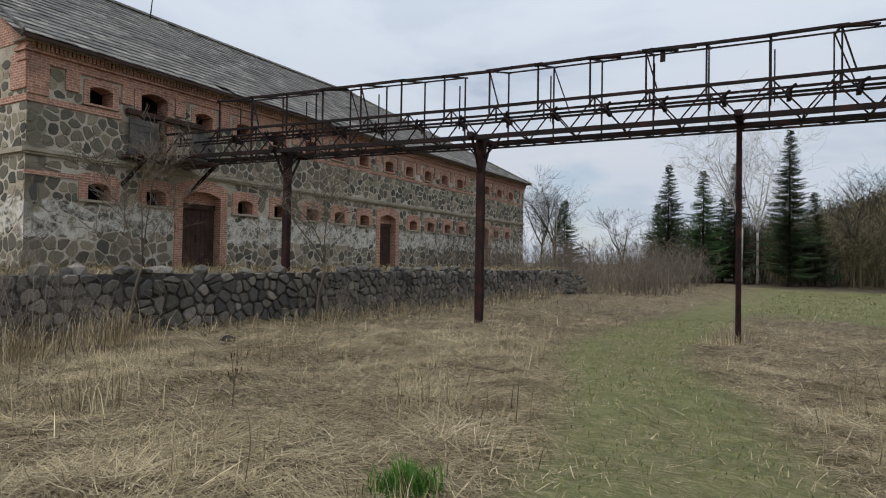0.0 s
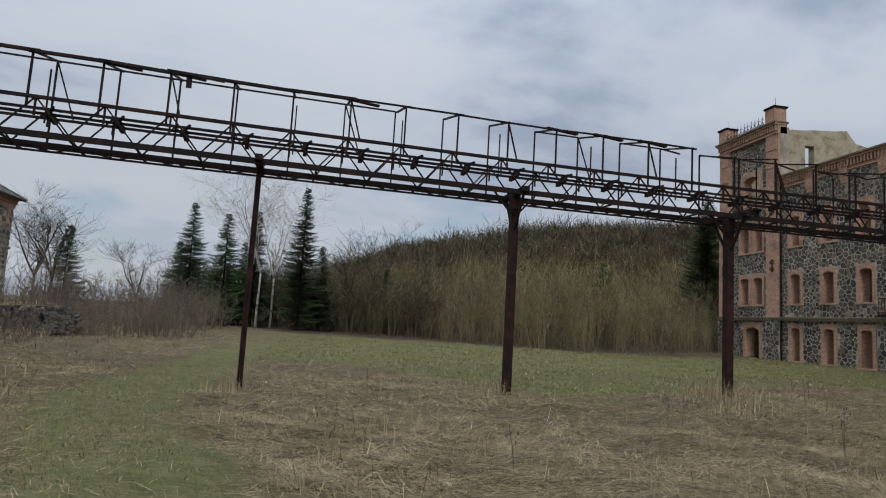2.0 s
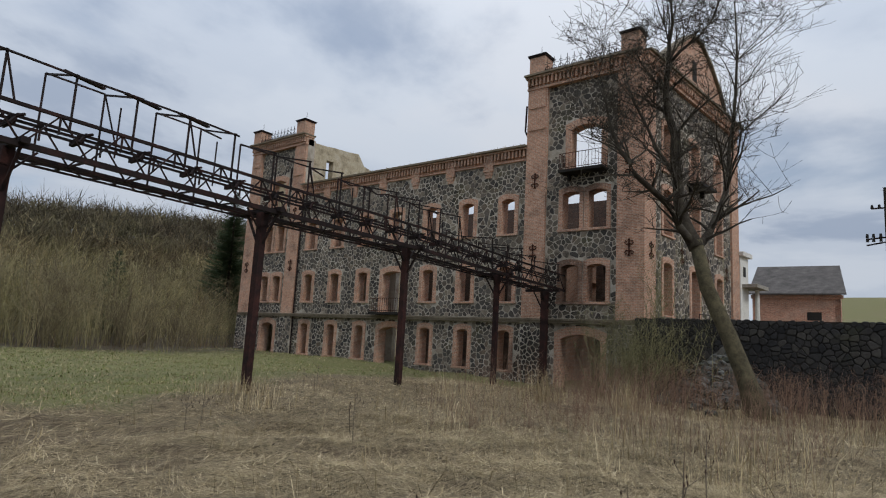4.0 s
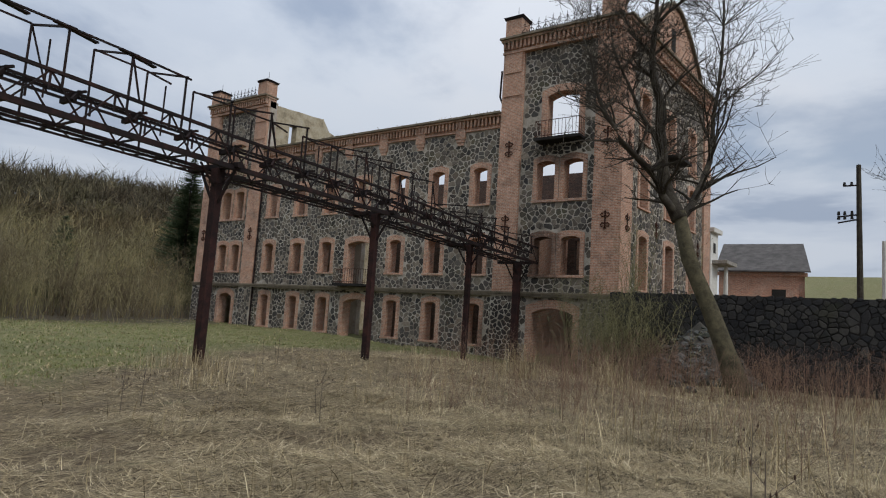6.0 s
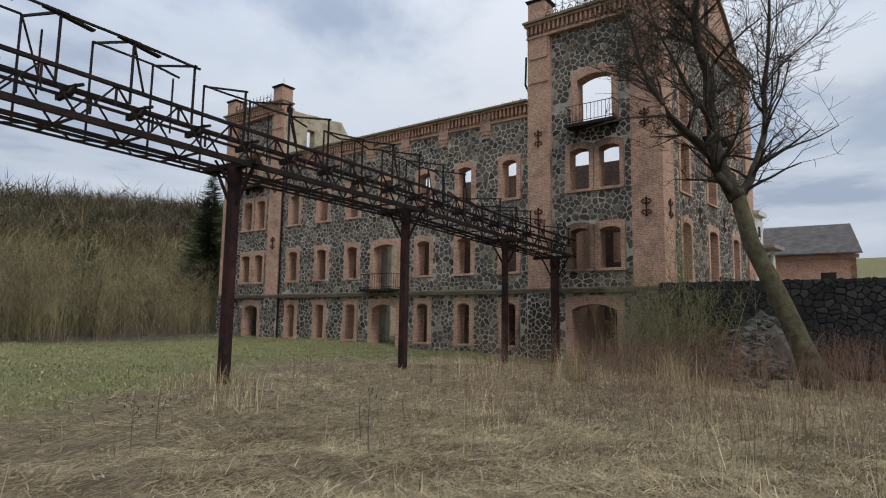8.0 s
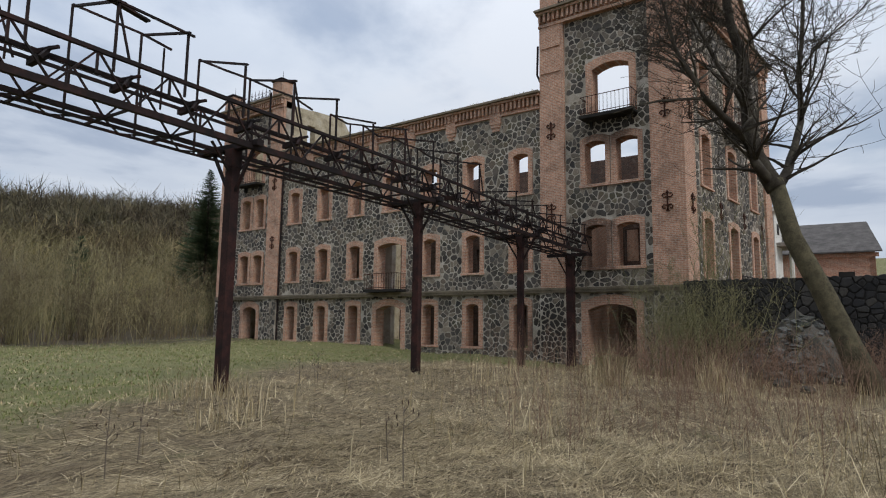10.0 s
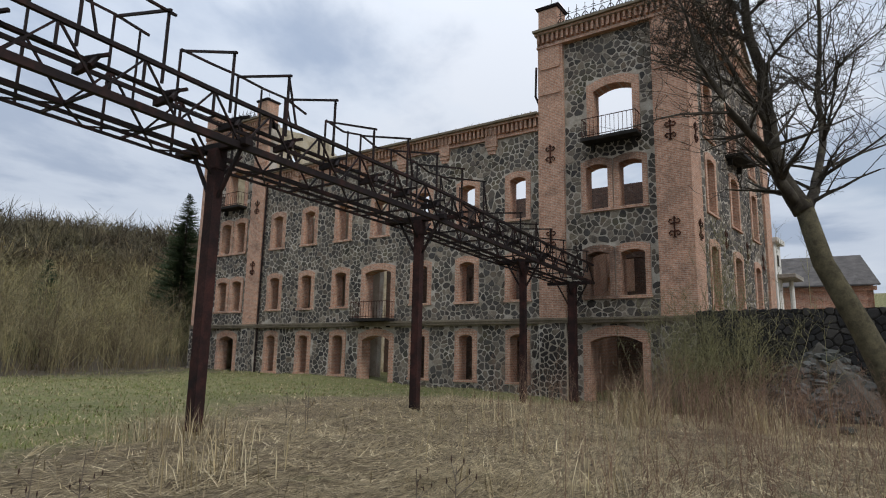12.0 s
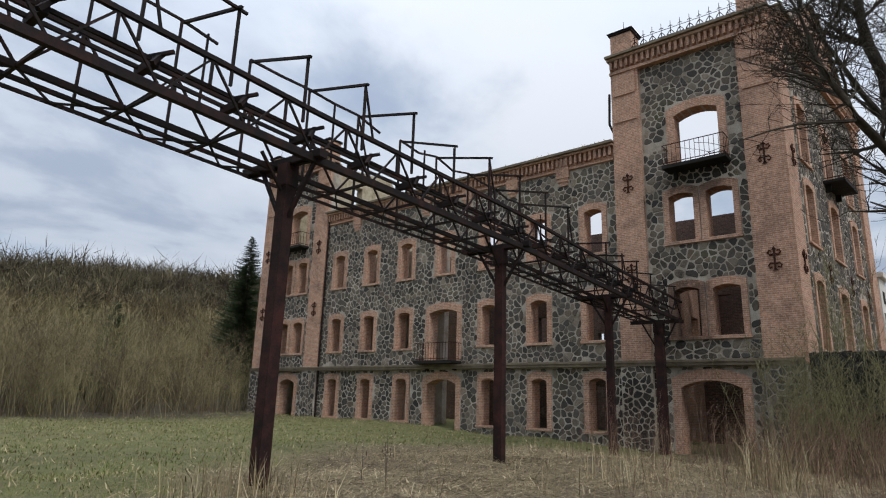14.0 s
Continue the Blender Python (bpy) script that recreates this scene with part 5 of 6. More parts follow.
# dry grass on the raised yard, hanging over its wall
xy = scatter(26000, -15.5, -8.2, -3, 44, lambda x, y: 0.25 + 0.5 * smooth01(-10.5, -8.4, x))
m = len(xy)
vt.append(blades(xy, rs.uniform(0.15, 0.42, m), rs.uniform(0.012, 0.022, m), np.clip(rs.normal(0.9, 0.4, m), 0.1, 1.5), rs.normal(0, 1.2, m), rs, 0.8))
xy = scatter(16000, -7.95, -6.6, -3, 40, lambda x, y: (0.1 + 0.6 * clump(x, y, 1.5)) * np.interp(y, [1, 4, 10, 12], [0.4, 0.12, 0.12, 0.4]))
m = len(xy)
vt.append(blades(xy, rs.uniform(0.2, 0.6, m), rs.uniform(0.010, 0.018, m), np.abs(rs.normal(0.3, 0.4, m)), rs.uniform(0, 6.28, m), rs, 0.6))
stuff("dry_grass", vt, M_STRAW, "flattened pale straw-coloured dry grass", "grass")
# green turf with dry blades in it
vt, dry = [], []
for n, box, ln, wd in ((90000, (-1, 16, -3, 20), (0.03, 0.09), (0.005, 0.009)), (70000, (2, 37, 13, 46), (0.05, 0.12), (0.012, 0.024))):
    xy = scatter(n, *box, lambda x, y: green_share(x, y) * (0.4 + 0.6 * clump(x, y, 0.8)))
    m = len(xy)
    v = blades(xy, rs.uniform(*ln, m), rs.uniform(*wd, m), rs.uniform(0.1, 1.1, m), rs.uniform(0, 6.28, m), rs, 0.4)
    vt.append(v)
    xy = scatter(n // 3, *box, lambda x, y: green_share(x, y))
    m = len(xy)
    dry.append(blades(xy, rs.uniform(*ln, m) * 1.6, rs.uniform(*wd, m), rs.uniform(0.6, 1.45, m), rs.uniform(0, 6.28, m), rs, 0.2))
stuff("green_grass", vt, M_GREEN, "short green spring grass on the track and meadow", "grass")
stuff("dry_grass", dry, M_STRAW, "short dry blades among the green turf", "grass")
xy = np.column_stack([rs.normal(2.25, 0.12, 520), rs.normal(1.95, 0.11, 520)])
m = len(xy)
stuff("grass_tuft", [blades(xy, rs.uniform(0.14, 0.27, m), rs.uniform(0.006, 0.011, m), rs.uniform(0.0, 0.6, m), rs.uniform(0, 6.28, m), rs, 0.6)], M_LUSH, "bright green grass tuft in the straw", "grass")


# dry grass and moss grown on the broken wall tops
vt = []
for y0, y1, z, n in ((19.4, 40.2, 14.05, 900), (12.3, 19.2, 18.4, 120)):
    y = rs.uniform(y0, y1, n)
    keep = clump(y * 1.7, y * 0.6, 1.4, 0.5) > 0.35
    xy = np.column_stack([rs.uniform(FX - 0.3, FX + 0.7, n), y])[keep]
    m = len(xy)
    vt.append(blades(xy, rs.uniform(0.06, 0.3, m), rs.uniform(0.02, 0.05, m), rs.uniform(0.0, 0.9, m), rs.uniform(0, 6.28, m), rs, 0.5, np.full(m, z)))
stuff("wall_top_grass", vt, M_STRAW, "dry grass grown along the broken wall tops", "grass")


# tall standing stalks
def stalk_keep(x, y):
    return smooth01(13.5, 18, x + 0.35 * (6 - y)) * (1 - smooth01(33, 34.5, x)) * (1 - smooth01(12, 15.5, y)) * smooth01(-5, -1, y) * (0.03 + 0.97 * (clump(x, y, 1.1, 2.0) > 0.7))


xy = scatter(13000, 13, 34.5, -5, 16, stalk_keep)
m = len(xy)
vt = [blades(xy, rs.uniform(0.25, 1.05, m), rs.uniform(0.006, 0.012, m), np.abs(rs.normal(0, 0.42, m)), rs.uniform(0, 6.28, m), rs, 0.4)]
xy = scatter(9000, -7.5, 20, -3, 16, lambda x, y: 0.3 * (clump(x, y, 0.9, 0.4) > 0.84) * (1 - green_share(x, y)) * (np.hypot(x - 6, y - 1.5) > 3))
m = len(xy)
vt.append(blades(xy, rs.uniform(0.2, 0.5, m), rs.uniform(0.005, 0.009, m), np.abs(rs.normal(0, 0.4, m)), rs.uniform(0, 6.28, m), rs, 0.4))
for cx, cy, n, hh in ((-5.6, 2.6, 260, 0.9), (-6.4, 4.6, 300, 1.0), (-2.2, 2.0, 120, 0.55), (1.0, 4.4, 60, 0.5), (24.5, 10.8, 260, 1.5), (26, 8.5, 220, 1.4), (14.2, 12.6, 90, 0.8), (15.3, 15.6, 110, 0.8), (16.3, 15.6, 90, 0.7), (9.2, 15.2, 90, 0.6), (2.6, 14.6, 90, 0.5)):
    xy = np.column_stack([rs.normal(cx, 0.35, n), rs.normal(cy, 0.35, n)])
    vt.append(blades(xy, rs.uniform(0.4, 1.0, n) * hh, rs.uniform(0.006, 0.013, n), np.abs(rs.normal(0, 0.35, n)), rs.uniform(0, 6.28, n), rs, 0.5))
stuff("tall_dry_stalks", vt, M_STRAW, "standing dry weed stalks and pale stems", "grass")


def twig_mass(xy, height, spread, rs, radius=0.012, twigs=9, z=None):
    """Bare shrubs as bundles of stems with side twigs: thin three-sided spikes."""
    n = len(xy)
    base = np.column_stack([xy, ground(xy[:, 0], xy[:, 1]) - 0.05 if z is None else z])
    az, ln = rs.uniform(0, 6.28, n), np.abs(rs.normal(0, spread, n))
    top = base + np.column_stack([np.cos(az) * np.sin(ln), np.sin(az) * np.sin(ln), np.cos(ln)]) * height[:, None]
    segs = [(base, top, np.full(n, radius) * height / 3)]
    for k in range(twigs):
        t = rs.uniform(0.25, 0.95, n)[:, None]
        p = base + (top - base) * t
        a2, l2 = rs.uniform(0, 6.28, n), rs.uniform(0.25, 1.15, n)
        d = np.column_stack([np.cos(a2) * np.sin(l2), np.sin(a2) * np.sin(l2), np.cos(l2)])
        q = p + d * (height * rs.uniform(0.12, 0.38, n))[:, None] * (1.15 - t)
        segs.append((p, q, np.full(n, radius * 0.55) * height / 3))
        for _ in range(2):
            f = rs.uniform(0.3, 0.9, n)[:, None]
            p2 = p + (q - p) * f
            d2 = d + rs.normal(0, 0.5, (n, 3))
            segs.append((p2, p2 + d2 * (height * rs.uniform(0.05, 0.14, n))[:, None], np.full(n, radius * 0.42) * height / 3))
    vs, ts, off = [], [], 0
    for p, q, r in segs:
        d = q - p
        s = np.cross(d, rs.normal(0, 1, d.shape))
        s /= np.linalg.norm(s, axis=1)[:, None] + 1e-9
        u = np.cross(d, s)
        u /= np.linalg.norm(u, axis=1)[:, None] + 1e-9
        r = r[:, None]
        v = np.stack([p + s * r, p - s * r * 0.5 + u * r * 0.87, p - s * r * 0.5 - u * r * 0.87, q], 1).reshape(-1, 3)
        k = np.arange(len(p))[:, None] * 4 + off
        ts.append(np.concatenate([k + np.array([0, 1, 3]), k + np.array([1, 2, 3]), k + np.array([2, 0, 3])], 1).reshape(-1, 3))
        vs.append(v)
        off += len(v)
    return np.concatenate(vs), np.concatenate(ts)


# willow scrub between the meadow and the hill
def scrub_front(x):
    return np.interp(x, [-4, 2, 8, 15, 22, 30, 36, 60], [56, 54.5, 54, 49.5, 45.5, 44.5, 47, 55])


cen = scatter(1500, -4, 64, 43, 74, lambda x, y: smooth01(-4, 3, x) * (y > scrub_front(x) + 0.6) * np.where(y > scrub_front(x) + 9, 0.6, 1.0))
m = len(cen)
high = rs.uniform(4.4, 7.6, m) * np.interp(cen[:, 1] - scrub_front(cen[:, 0]), [0, 2.5, 8], [0.5, 0.9, 1.1]) * (0.7 + 0.45 * clump(cen[:, 0], cen[:, 1], 0.42))
xy = np.repeat(cen, 5, axis=0) + rs.normal(0, 0.22, (m * 5, 2))
scrub = twig_mass(xy, np.repeat(high, 5) * rs.uniform(0.6, 1.05, m * 5), 0.33, rs, 0.0135, 11)
tones = np.repeat(np.repeat(rs.uniform(0, 1, m) * 0.7 + 0.3 * rs.uniform(0, 1, m) ** 2, 5), 4)
stuff("willow_scrub", [(*scrub, np.tile(tones, len(scrub[0]) // len(tones)))], M_OLIVE, "dense olive-brown thicket of bare willow", "shrubs")
xy = scatter(2600, -4, 60, 42, 62, lambda x, y: np.exp(-((y - scrub_front(x) + 0.2) / 1.3) ** 2) * smooth01(-5, 2, x))
m = len(xy)
stuff("edge_brush", [twig_mass(xy, rs.uniform(0.5, 1.5, m), 0.7, rs, 0.014, 6)], M_RTWIG, "low brown brush and cut branches at the thicket edge", "shrubs")
# woods on the hill: short trunks under rounded crowns of bare twigs
def crown_mass(xy, height, wide, rs, twigs=40, thick=0.05):
    n = len(xy)
    g0 = np.column_stack([xy, ground(xy[:, 0], xy[:, 1]) - 0.1])
    mid = g0 + np.column_stack([rs.normal(0, 0.2, n), rs.normal(0, 0.2, n), height * 0.45])
    segs = [(g0, mid, 0.011 * height)]
    for k in range(twigs):
        u = rs.normal(0, 1, (n, 3))
        u /= np.linalg.norm(u, axis=1)[:, None]
        u[:, 2] = np.abs(u[:, 2]) * 1.1 - 0.35
        size = np.column_stack([wide, wide, height * 0.55])
        a = mid + u * size * rs.uniform(0.15, 0.85, (n, 1))
        b = a + (0.3 * u + rs.normal(0, 0.34, (n, 3)) + np.array([0, 0, 0.25])) * wide[:, None] * rs.uniform(0.6, 1.2, (n, 1))
        segs.append((a, b, np.full(n, thick)))
    vs, ts, off = [], [], 0
    for p, q, r in segs:
        d = q - p
        s_ = np.cross(d, rs.normal(0, 1, d.shape))
        s_ /= np.linalg.norm(s_, axis=1)[:, None] + 1e-9
        vs.append(np.stack([p + s_ * r[:, None], p - s_ * r[:, None], q], 1).reshape(-1, 3))
        ts.append(np.arange(3 * n).reshape(-1, 3) + off)
        off += 3 * n
    return np.concatenate(vs), np.concatenate(ts), np.tile(np.repeat(rs.uniform(0, 1, n), 3), len(segs))


xy = scatter(6000, -10, 190, 88, 128, lambda x, y: 0.9 * smooth01(5, 25, x + (y - 60) * 0.3))
m = len(xy)
h = rs.uniform(3.4, 7.4, m) * np.where(rs.uniform(0, 1, m) < 0.06, 1.35, 1.0)
stuff("hill_woods", [crown_mass(xy, h, h * 0.36, rs, 40, 0.06)], M_WOODS, "bare grey-brown deciduous woods on the hill", "woods")
xy = scatter(3000, -8, 120, 62, 92, lambda x, y: 0.85 * smooth01(5, 25, x + (y - 60) * 0.3))
m = len(xy)
h = rs.uniform(2.6, 6.4, m)
stuff("hill_scrub", [crown_mass(xy, h, h * 0.45, rs, 66, 0.04)], M_OLIVE, "olive-brown bare bushes on the hillside", "shrubs")
xy = scatter(520, -9, 14, 53.5, 66, lambda x, y: 0.35 + 0.65 * clump(x, y, 0.7))
m = len(xy)
h = rs.uniform(3.6, 8.0, m)
stuff("meadow_edge_trees", [crown_mass(xy, h, h * 0.26, rs, 90, 0.018)], M_WOODS, "bare brown young trees behind the spruces", "woods")
# brambles and scrub by the barn and the yard wall
def wall_brush(x, y):
    return np.exp(-((x + 7.3 - 0.02 * y) / np.where(y > 9, 1.0, 0.7)) ** 2) * (0.2 + 0.8 * clump(x, y, 0.6)) * np.interp(y, [-4, 1, 3, 4.5, 6, 9, 11, 40], [0.7, 0.7, 0.35, 0.2, 0.05, 0.07, 0.5, 0.8])


xy = scatter(9000, -9, -3, -3, 46, wall_brush)
m = len(xy)
vt = [twig_mass(xy, rs.uniform(0.7, 1.6, m), 0.6, rs, 0.024, 8)]
xy = scatter(900, -15, -8.5, -2, 44, lambda x, y: 0.25 * clump(x, y, 0.8) + 0.6 * smooth01(20, 30, y))
m = len(xy)
vt.append(twig_mass(xy, rs.uniform(0.4, 1.8, m), 0.45, rs, 0.015, 8))
xy = scatter(2400, -17, 0, 31, 62, lambda x, y: (0.15 + 0.85 * clump(x, y, 0.5)) * (x < -2.5 - 0.06 * (y - 40)))
m = len(xy)
vt.append(twig_mass(xy, rs.uniform(1.0, 3.6, m), 0.36, rs, 0.026, 9))
xy = scatter(260, -7.8, -4.8, -1.0, 4.6, lambda x, y: 0.3 + 0.7 * clump(x, y, 1.2))
m = len(xy)
vt.append(twig_mass(xy, rs.uniform(0.8, 2.3, m), 0.45, rs, 0.011, 9))
stuff("bramble_scrub", vt, M_TWIG, "tangled bare grey-brown brambles along the yard wall", "shrubs")
# reddish brush before the terrace wall
xy = scatter(10500, 19, 35.5, -5, 17, lambda x, y: np.exp(-((x - 31.0 + 0.15 * (y - 8)) / 3.4) ** 2) * (0.2 + 0.8 * clump(x, y, 0.7, 1.2)) * np.where(y > 12.5, 0.3, 1))
m = len(xy)
near = scatter(5200, 15, 29, -4, 12.5, lambda x, y: 0.5 * stalk_keep(x, y) * (clump(x, y, 0.75, 3.1) > 0.42))
for cx, cy in ((16.6, 8.3), (17.6, 7.4), (18.6, 6.4), (19.8, 7.6), (20.6, 5.6), (22.0, 6.6), (23.4, 8.6), (18.4, 3.6), (20.2, 2.6)):
    near = np.concatenate([near, np.column_stack([rs.normal(cx, 0.45, 55), rs.normal(cy, 0.45, 55)])])
mn = len(near)
stuff("red_brush", [twig_mass(xy, rs.uniform(0.8, 2.1, m), 0.25, rs, 0.013, 6), twig_mass(near, rs.uniform(0.6, 1.5, mn), 0.32, rs, 0.009, 5)], M_RTWIG, "reddish-brown bare brush and suckers", "shrubs")
xy = scatter(700, 30.5, 36.2, 7.0, 14.2, lambda x, y: np.exp(-((y - 10.7) / 1.5) ** 2))
m = len(xy)
stuff("elder_thicket", [twig_mass(xy, rs.uniform(1.4, 4.4, m), 0.35, rs, 0.012, 11)], M_ELDER, "tall bare elder thicket at the tower foot", "shrubs")


def bare_tree(x, y, height, seed, label, lean=(0, 0), girth=0.2, levels=4, fork=0.35, mat=None, spread=0.5, first=None, thin=0.009, boughs=6, stem=None, paths=(), stem_mat=None):
    """A leafless tree: trunk, limbs and twigs grown by repeated forking; stem and paths: a trunk and limbs of given course."""
    r = random.Random(seed)
    ob = thing("bare_tree", pose(x, y, on_ground(x, y) - 0.1), label, "tree")
    mat = mat or M_BARK
    trunk_pts = [Vector((lean[0] * t, lean[1] * t, fork * height * t)) + Vector((r.uniform(-0.06, 0.06), r.uniform(-0.06, 0.06), 0)) * t for t in (0, 0.25, 0.5, 0.75, 1)]
    if stem:
        trunk_pts = [Vector(q) for q in stem]
    part("trunk", Geo().tube(trunk_pts, [girth * (1.35 if i == 0 else 1 - 0.08 * i) for i in range(5)], 10), stem_mat or mat, ob, smooth=True)
    twigs = Geo()

    def grow(g, p, d, ln, rad, level):
        pts, rads = [p], [rad]
        q = p.copy()
        n = 7 if level == 0 else 4 if level < 3 else 3
        for i in range(n):
            d = (d + Vector((r.uniform(-1, 1), r.uniform(-1, 1), r.uniform(-0.5, 0.75))) * (0.22 if level == 0 else 0.3)).normalized()
            q = q + d * (ln / n)
            pts.append(q.copy())
            rads.append(max(rad * (1 - 0.7 * (i + 1) / n), thin * 0.8))
        g.tube(pts, rads, 7 if level == 0 else 4 if level < 3 else 3)
        if level >= levels:
            return
        kids = boughs if level == 0 else 6 if level < 2 else 5 if level == 2 else 4
        for i in range(kids):
            k = r.randint(1, n)
            ax = Vector((r.uniform(-1, 1), r.uniform(-1, 1), r.uniform(-0.2, 0.6)))
            nd = (d * 0.55 + ax.normalized() * (0.75 + spread * 0.3)).normalized()
            grow(twigs if level >= 1 else g, pts[k], nd, ln * r.uniform(0.42, 0.68), max(rads[k] * 0.55, thin), level + 1)

    for pts, r0, r1, kids, reach in paths:
        pts = [Vector(q) for q in pts]
        fine = [pts[0]]
        for a, b in zip(pts, pts[1:]):
            fine += [a.lerp(b, 0.5) + Vector((r.uniform(-0.12, 0.12), r.uniform(-0.12, 0.12), r.uniform(-0.06, 0.06))), b]
        n = len(fine) - 1
        rads = [r0 + (r1 - r0) * (i / n) ** 0.8 for i in range(n + 1)]
        g = Geo().tube(fine, rads, 9)
        for k in range(kids):
            i = min(n, 1 + int(n * r.random() ** 0.8))
            ax = Vector((r.uniform(-1, 1), r.uniform(-1, 1), r.uniform(-0.15, 0.7))).normalized()
            d = ((fine[i] - fine[i - 1]).normalized() * 0.5 + ax).normalized()
            grow(g if k < kids // 4 else twigs, fine[i], d, reach * r.uniform(0.45, 1.0), min(rads[i] * 0.5, 0.075), 2 if k % 3 else 1)
        part("limb", g, mat, ob, smooth=True)
    for d, ln, rad in first if first is not None else [((r.uniform(-1, 1) * spread, r.uniform(-1, 1) * spread, 1), 0.5, 0.6) for _ in range(3)]:
        g = Geo()
        grow(g, trunk_pts[-1] - Vector((0, 0, 0.1)), Vector(d).normalized(), height * ln, girth * rad, 0)
        part("limb", g, mat, ob, smooth=True)
    part("crown", twigs, mat, ob)["kind"] = "stuff"
    return ob


# the leaning tree before the terrace wall
bare_tree(30.2, 5.2, 17.0, 23, "large leaning bare tree with moss-grey bark", girth=0.37, levels=4, spread=0.8, boughs=10, first=[], stem_mat=M_TRUNK,
          stem=[(0, 0, -0.2), (0.05, 0.55, 1.45), (0.05, 1.1, 2.95), (0.05, 1.85, 4.75), (0, 2.25, 6.6)],
          paths=[([(0, 2.2, 6.3), (0.1, 2.75, 7.5), (0.1, 2.95, 9.2), (0.1, 3.05, 11.0), (0.0, 3.4, 12.9), (0.1, 3.3, 14.3), (0.1, 3.15, 16.0), (0.1, 3.2, 18.0)], 0.31, 0.03, 32, 3.0),
                 ([(0, 2.1, 6.2), (0.9, 1.95, 7.1), (1.8, 1.85, 8.0), (3.0, 1.7, 10.0), (3.5, 1.6, 12.4), (3.7, 1.45, 15.4), (3.7, 1.5, 18.2)], 0.19, 0.03, 40, 4.0),
                 ([(0, 2.3, 6.4), (-1.4, 2.95, 7.9), (-2.8, 3.6, 8.7), (-3.4, 4.0, 9.6), (-3.7, 4.3, 10.8), (-3.9, 4.7, 12.3)], 0.17, 0.025, 30, 2.8),
                 ([(0.05, 3.3, 14.2), (0.1, 2.1, 15.1), (0.1, 1.3, 16.4), (0.2, 0.9, 17.8)], 0.08, 0.02, 14, 2.4),
                 ([(0.1, 2.9, 8.9), (-0.6, 3.6, 10.4), (-0.9, 4.3, 12.2), (-1.0, 4.8, 14.2)], 0.11, 0.02, 22, 2.6)])
bare_tree(-7.4, 11.0, 4.6, 4, "slender bare sapling at the yard wall", (0.2, 0.1), 0.035, 3, 0.4, mat=M_TWIG, thin=0.005)
bare_tree(-7.6, 5.6, 4.2, 9, "slender bare sapling on the raised yard", (0.1, 0.3), 0.03, 3, 0.4, mat=M_TWIG, thin=0.005)
for i, (x, y, h) in enumerate([(-17, 52, 9), (-20.5, 57, 10), (-12.5, 58, 6), (-22, 64, 10), (-9, 63, 6.5)]):
    bare_tree(x, y, h, 40 + i, "bare grey tree behind the barn", girth=0.14, levels=3, spread=0.6)
for i, (x, y, h) in enumerate([(-1.4, 52, 13), (-0.4, 53.4, 12), (6, 57, 9), (9, 58, 9.5), (14, 60, 9), (44.5, -0.9, 7.5), (62, -2, 10)]):
    bare_tree(x, y, h, 60 + i, "pale birch with fine bare twigs" if i < 2 else "tall bare tree at the meadow edge", girth=0.11, levels=3, spread=0.35, mat=M_BIRCH if i < 2 else M_BARK)


def spruce(x, y, height, seed, wide=0.22, mat=None, label="dark green spruce with drooping boughs", bare=0.08):
    r = np.random.RandomState(seed)
    ob = thing("spruce_tree", pose(x, y, on_ground(x, y) - 0.05), label, "tree")
    part("trunk", Geo().tube([(0, 0, 0), (0, 0, height * 0.5), (0, 0, height)], [height * 0.014, height * 0.009, 0.01], 7), M_BARK, ob)
    vs, ts, off = [], [], 0
    n = int(height * 52)
    for k in range(n):
        t = bare + (1 - bare) * (k / n) ** 0.85
        reach = height * wide * (1 - t) ** 0.8 * r.uniform(0.3, 1.0) ** 0.7 * (1.25 if r.rand() < 0.15 else 1.0) + 0.12
        a = r.uniform(0, 6.28)
        d = np.array([math.cos(a), math.sin(a)])
        z0 = height * t
        m = max(4, int(reach * 9))
        f = np.linspace(0.15, 1, m)
        bend = r.rand()
        px = np.column_stack([d[0] * reach * f, d[1] * reach * f, z0 - (0.12 + 0.4 * bend) * reach * f + 0.3 * reach * f * f])
        for side in (-1, 1, 0):
            sp = (0.10 + 0.26 * reach * (1 - f) ** 0.6 * 0.8) * r.uniform(0.6, 1.2, m)
            q = px + np.column_stack([-d[1] * side * sp + d[0] * 0.12, d[0] * side * sp + d[1] * 0.12, -sp * (0.35 if side else 0.8)])
            wdt = 0.03 + 0.025 * r.uniform(0, 1, m)
            v = np.stack([px + np.column_stack([d[0] * wdt, d[1] * wdt, 0 * wdt]), px - np.column_stack([d[0] * wdt, d[1] * wdt, 0 * wdt]), q], 1).reshape(-1, 3)
            vs.append(v)
            ts.append(np.arange(len(v)).reshape(-1, 3) + off)
            off += len(v)
    cr = new("crown", big_mesh("crown", np.concatenate(vs), np.concatenate(ts), mat or M_NEEDLE))
    cr.parent = ob
    return ob


for i, (x, y, h, w, mt) in enumerate([(-6.95, 52, 9.9, 0.2, None), (-4.3, 52.4, 9.3, 0.22, M_PINE), (-2.0, 53, 9.8, 0.17, None), (1.9, 52, 12.0, 0.17, None), (3.5, 54.5, 7.4, 0.24, None), (-8.3, 54, 6.8, 0.26, None), (-3.2, 55, 7.2, 0.28, None),
                                     (-15.9, 51.5, 7.3, 0.24, None), (48, 66.5, 16.6, 0.24, None), (33, 62, 8, 0.25, None), (9.5, 58, 6, 0.25, M_PINE)]):
    spruce(x, y, h, 100 + i, w * 1.25, mt, "young pine with lighter green needles" if mt else "dark green spruce with drooping boughs")

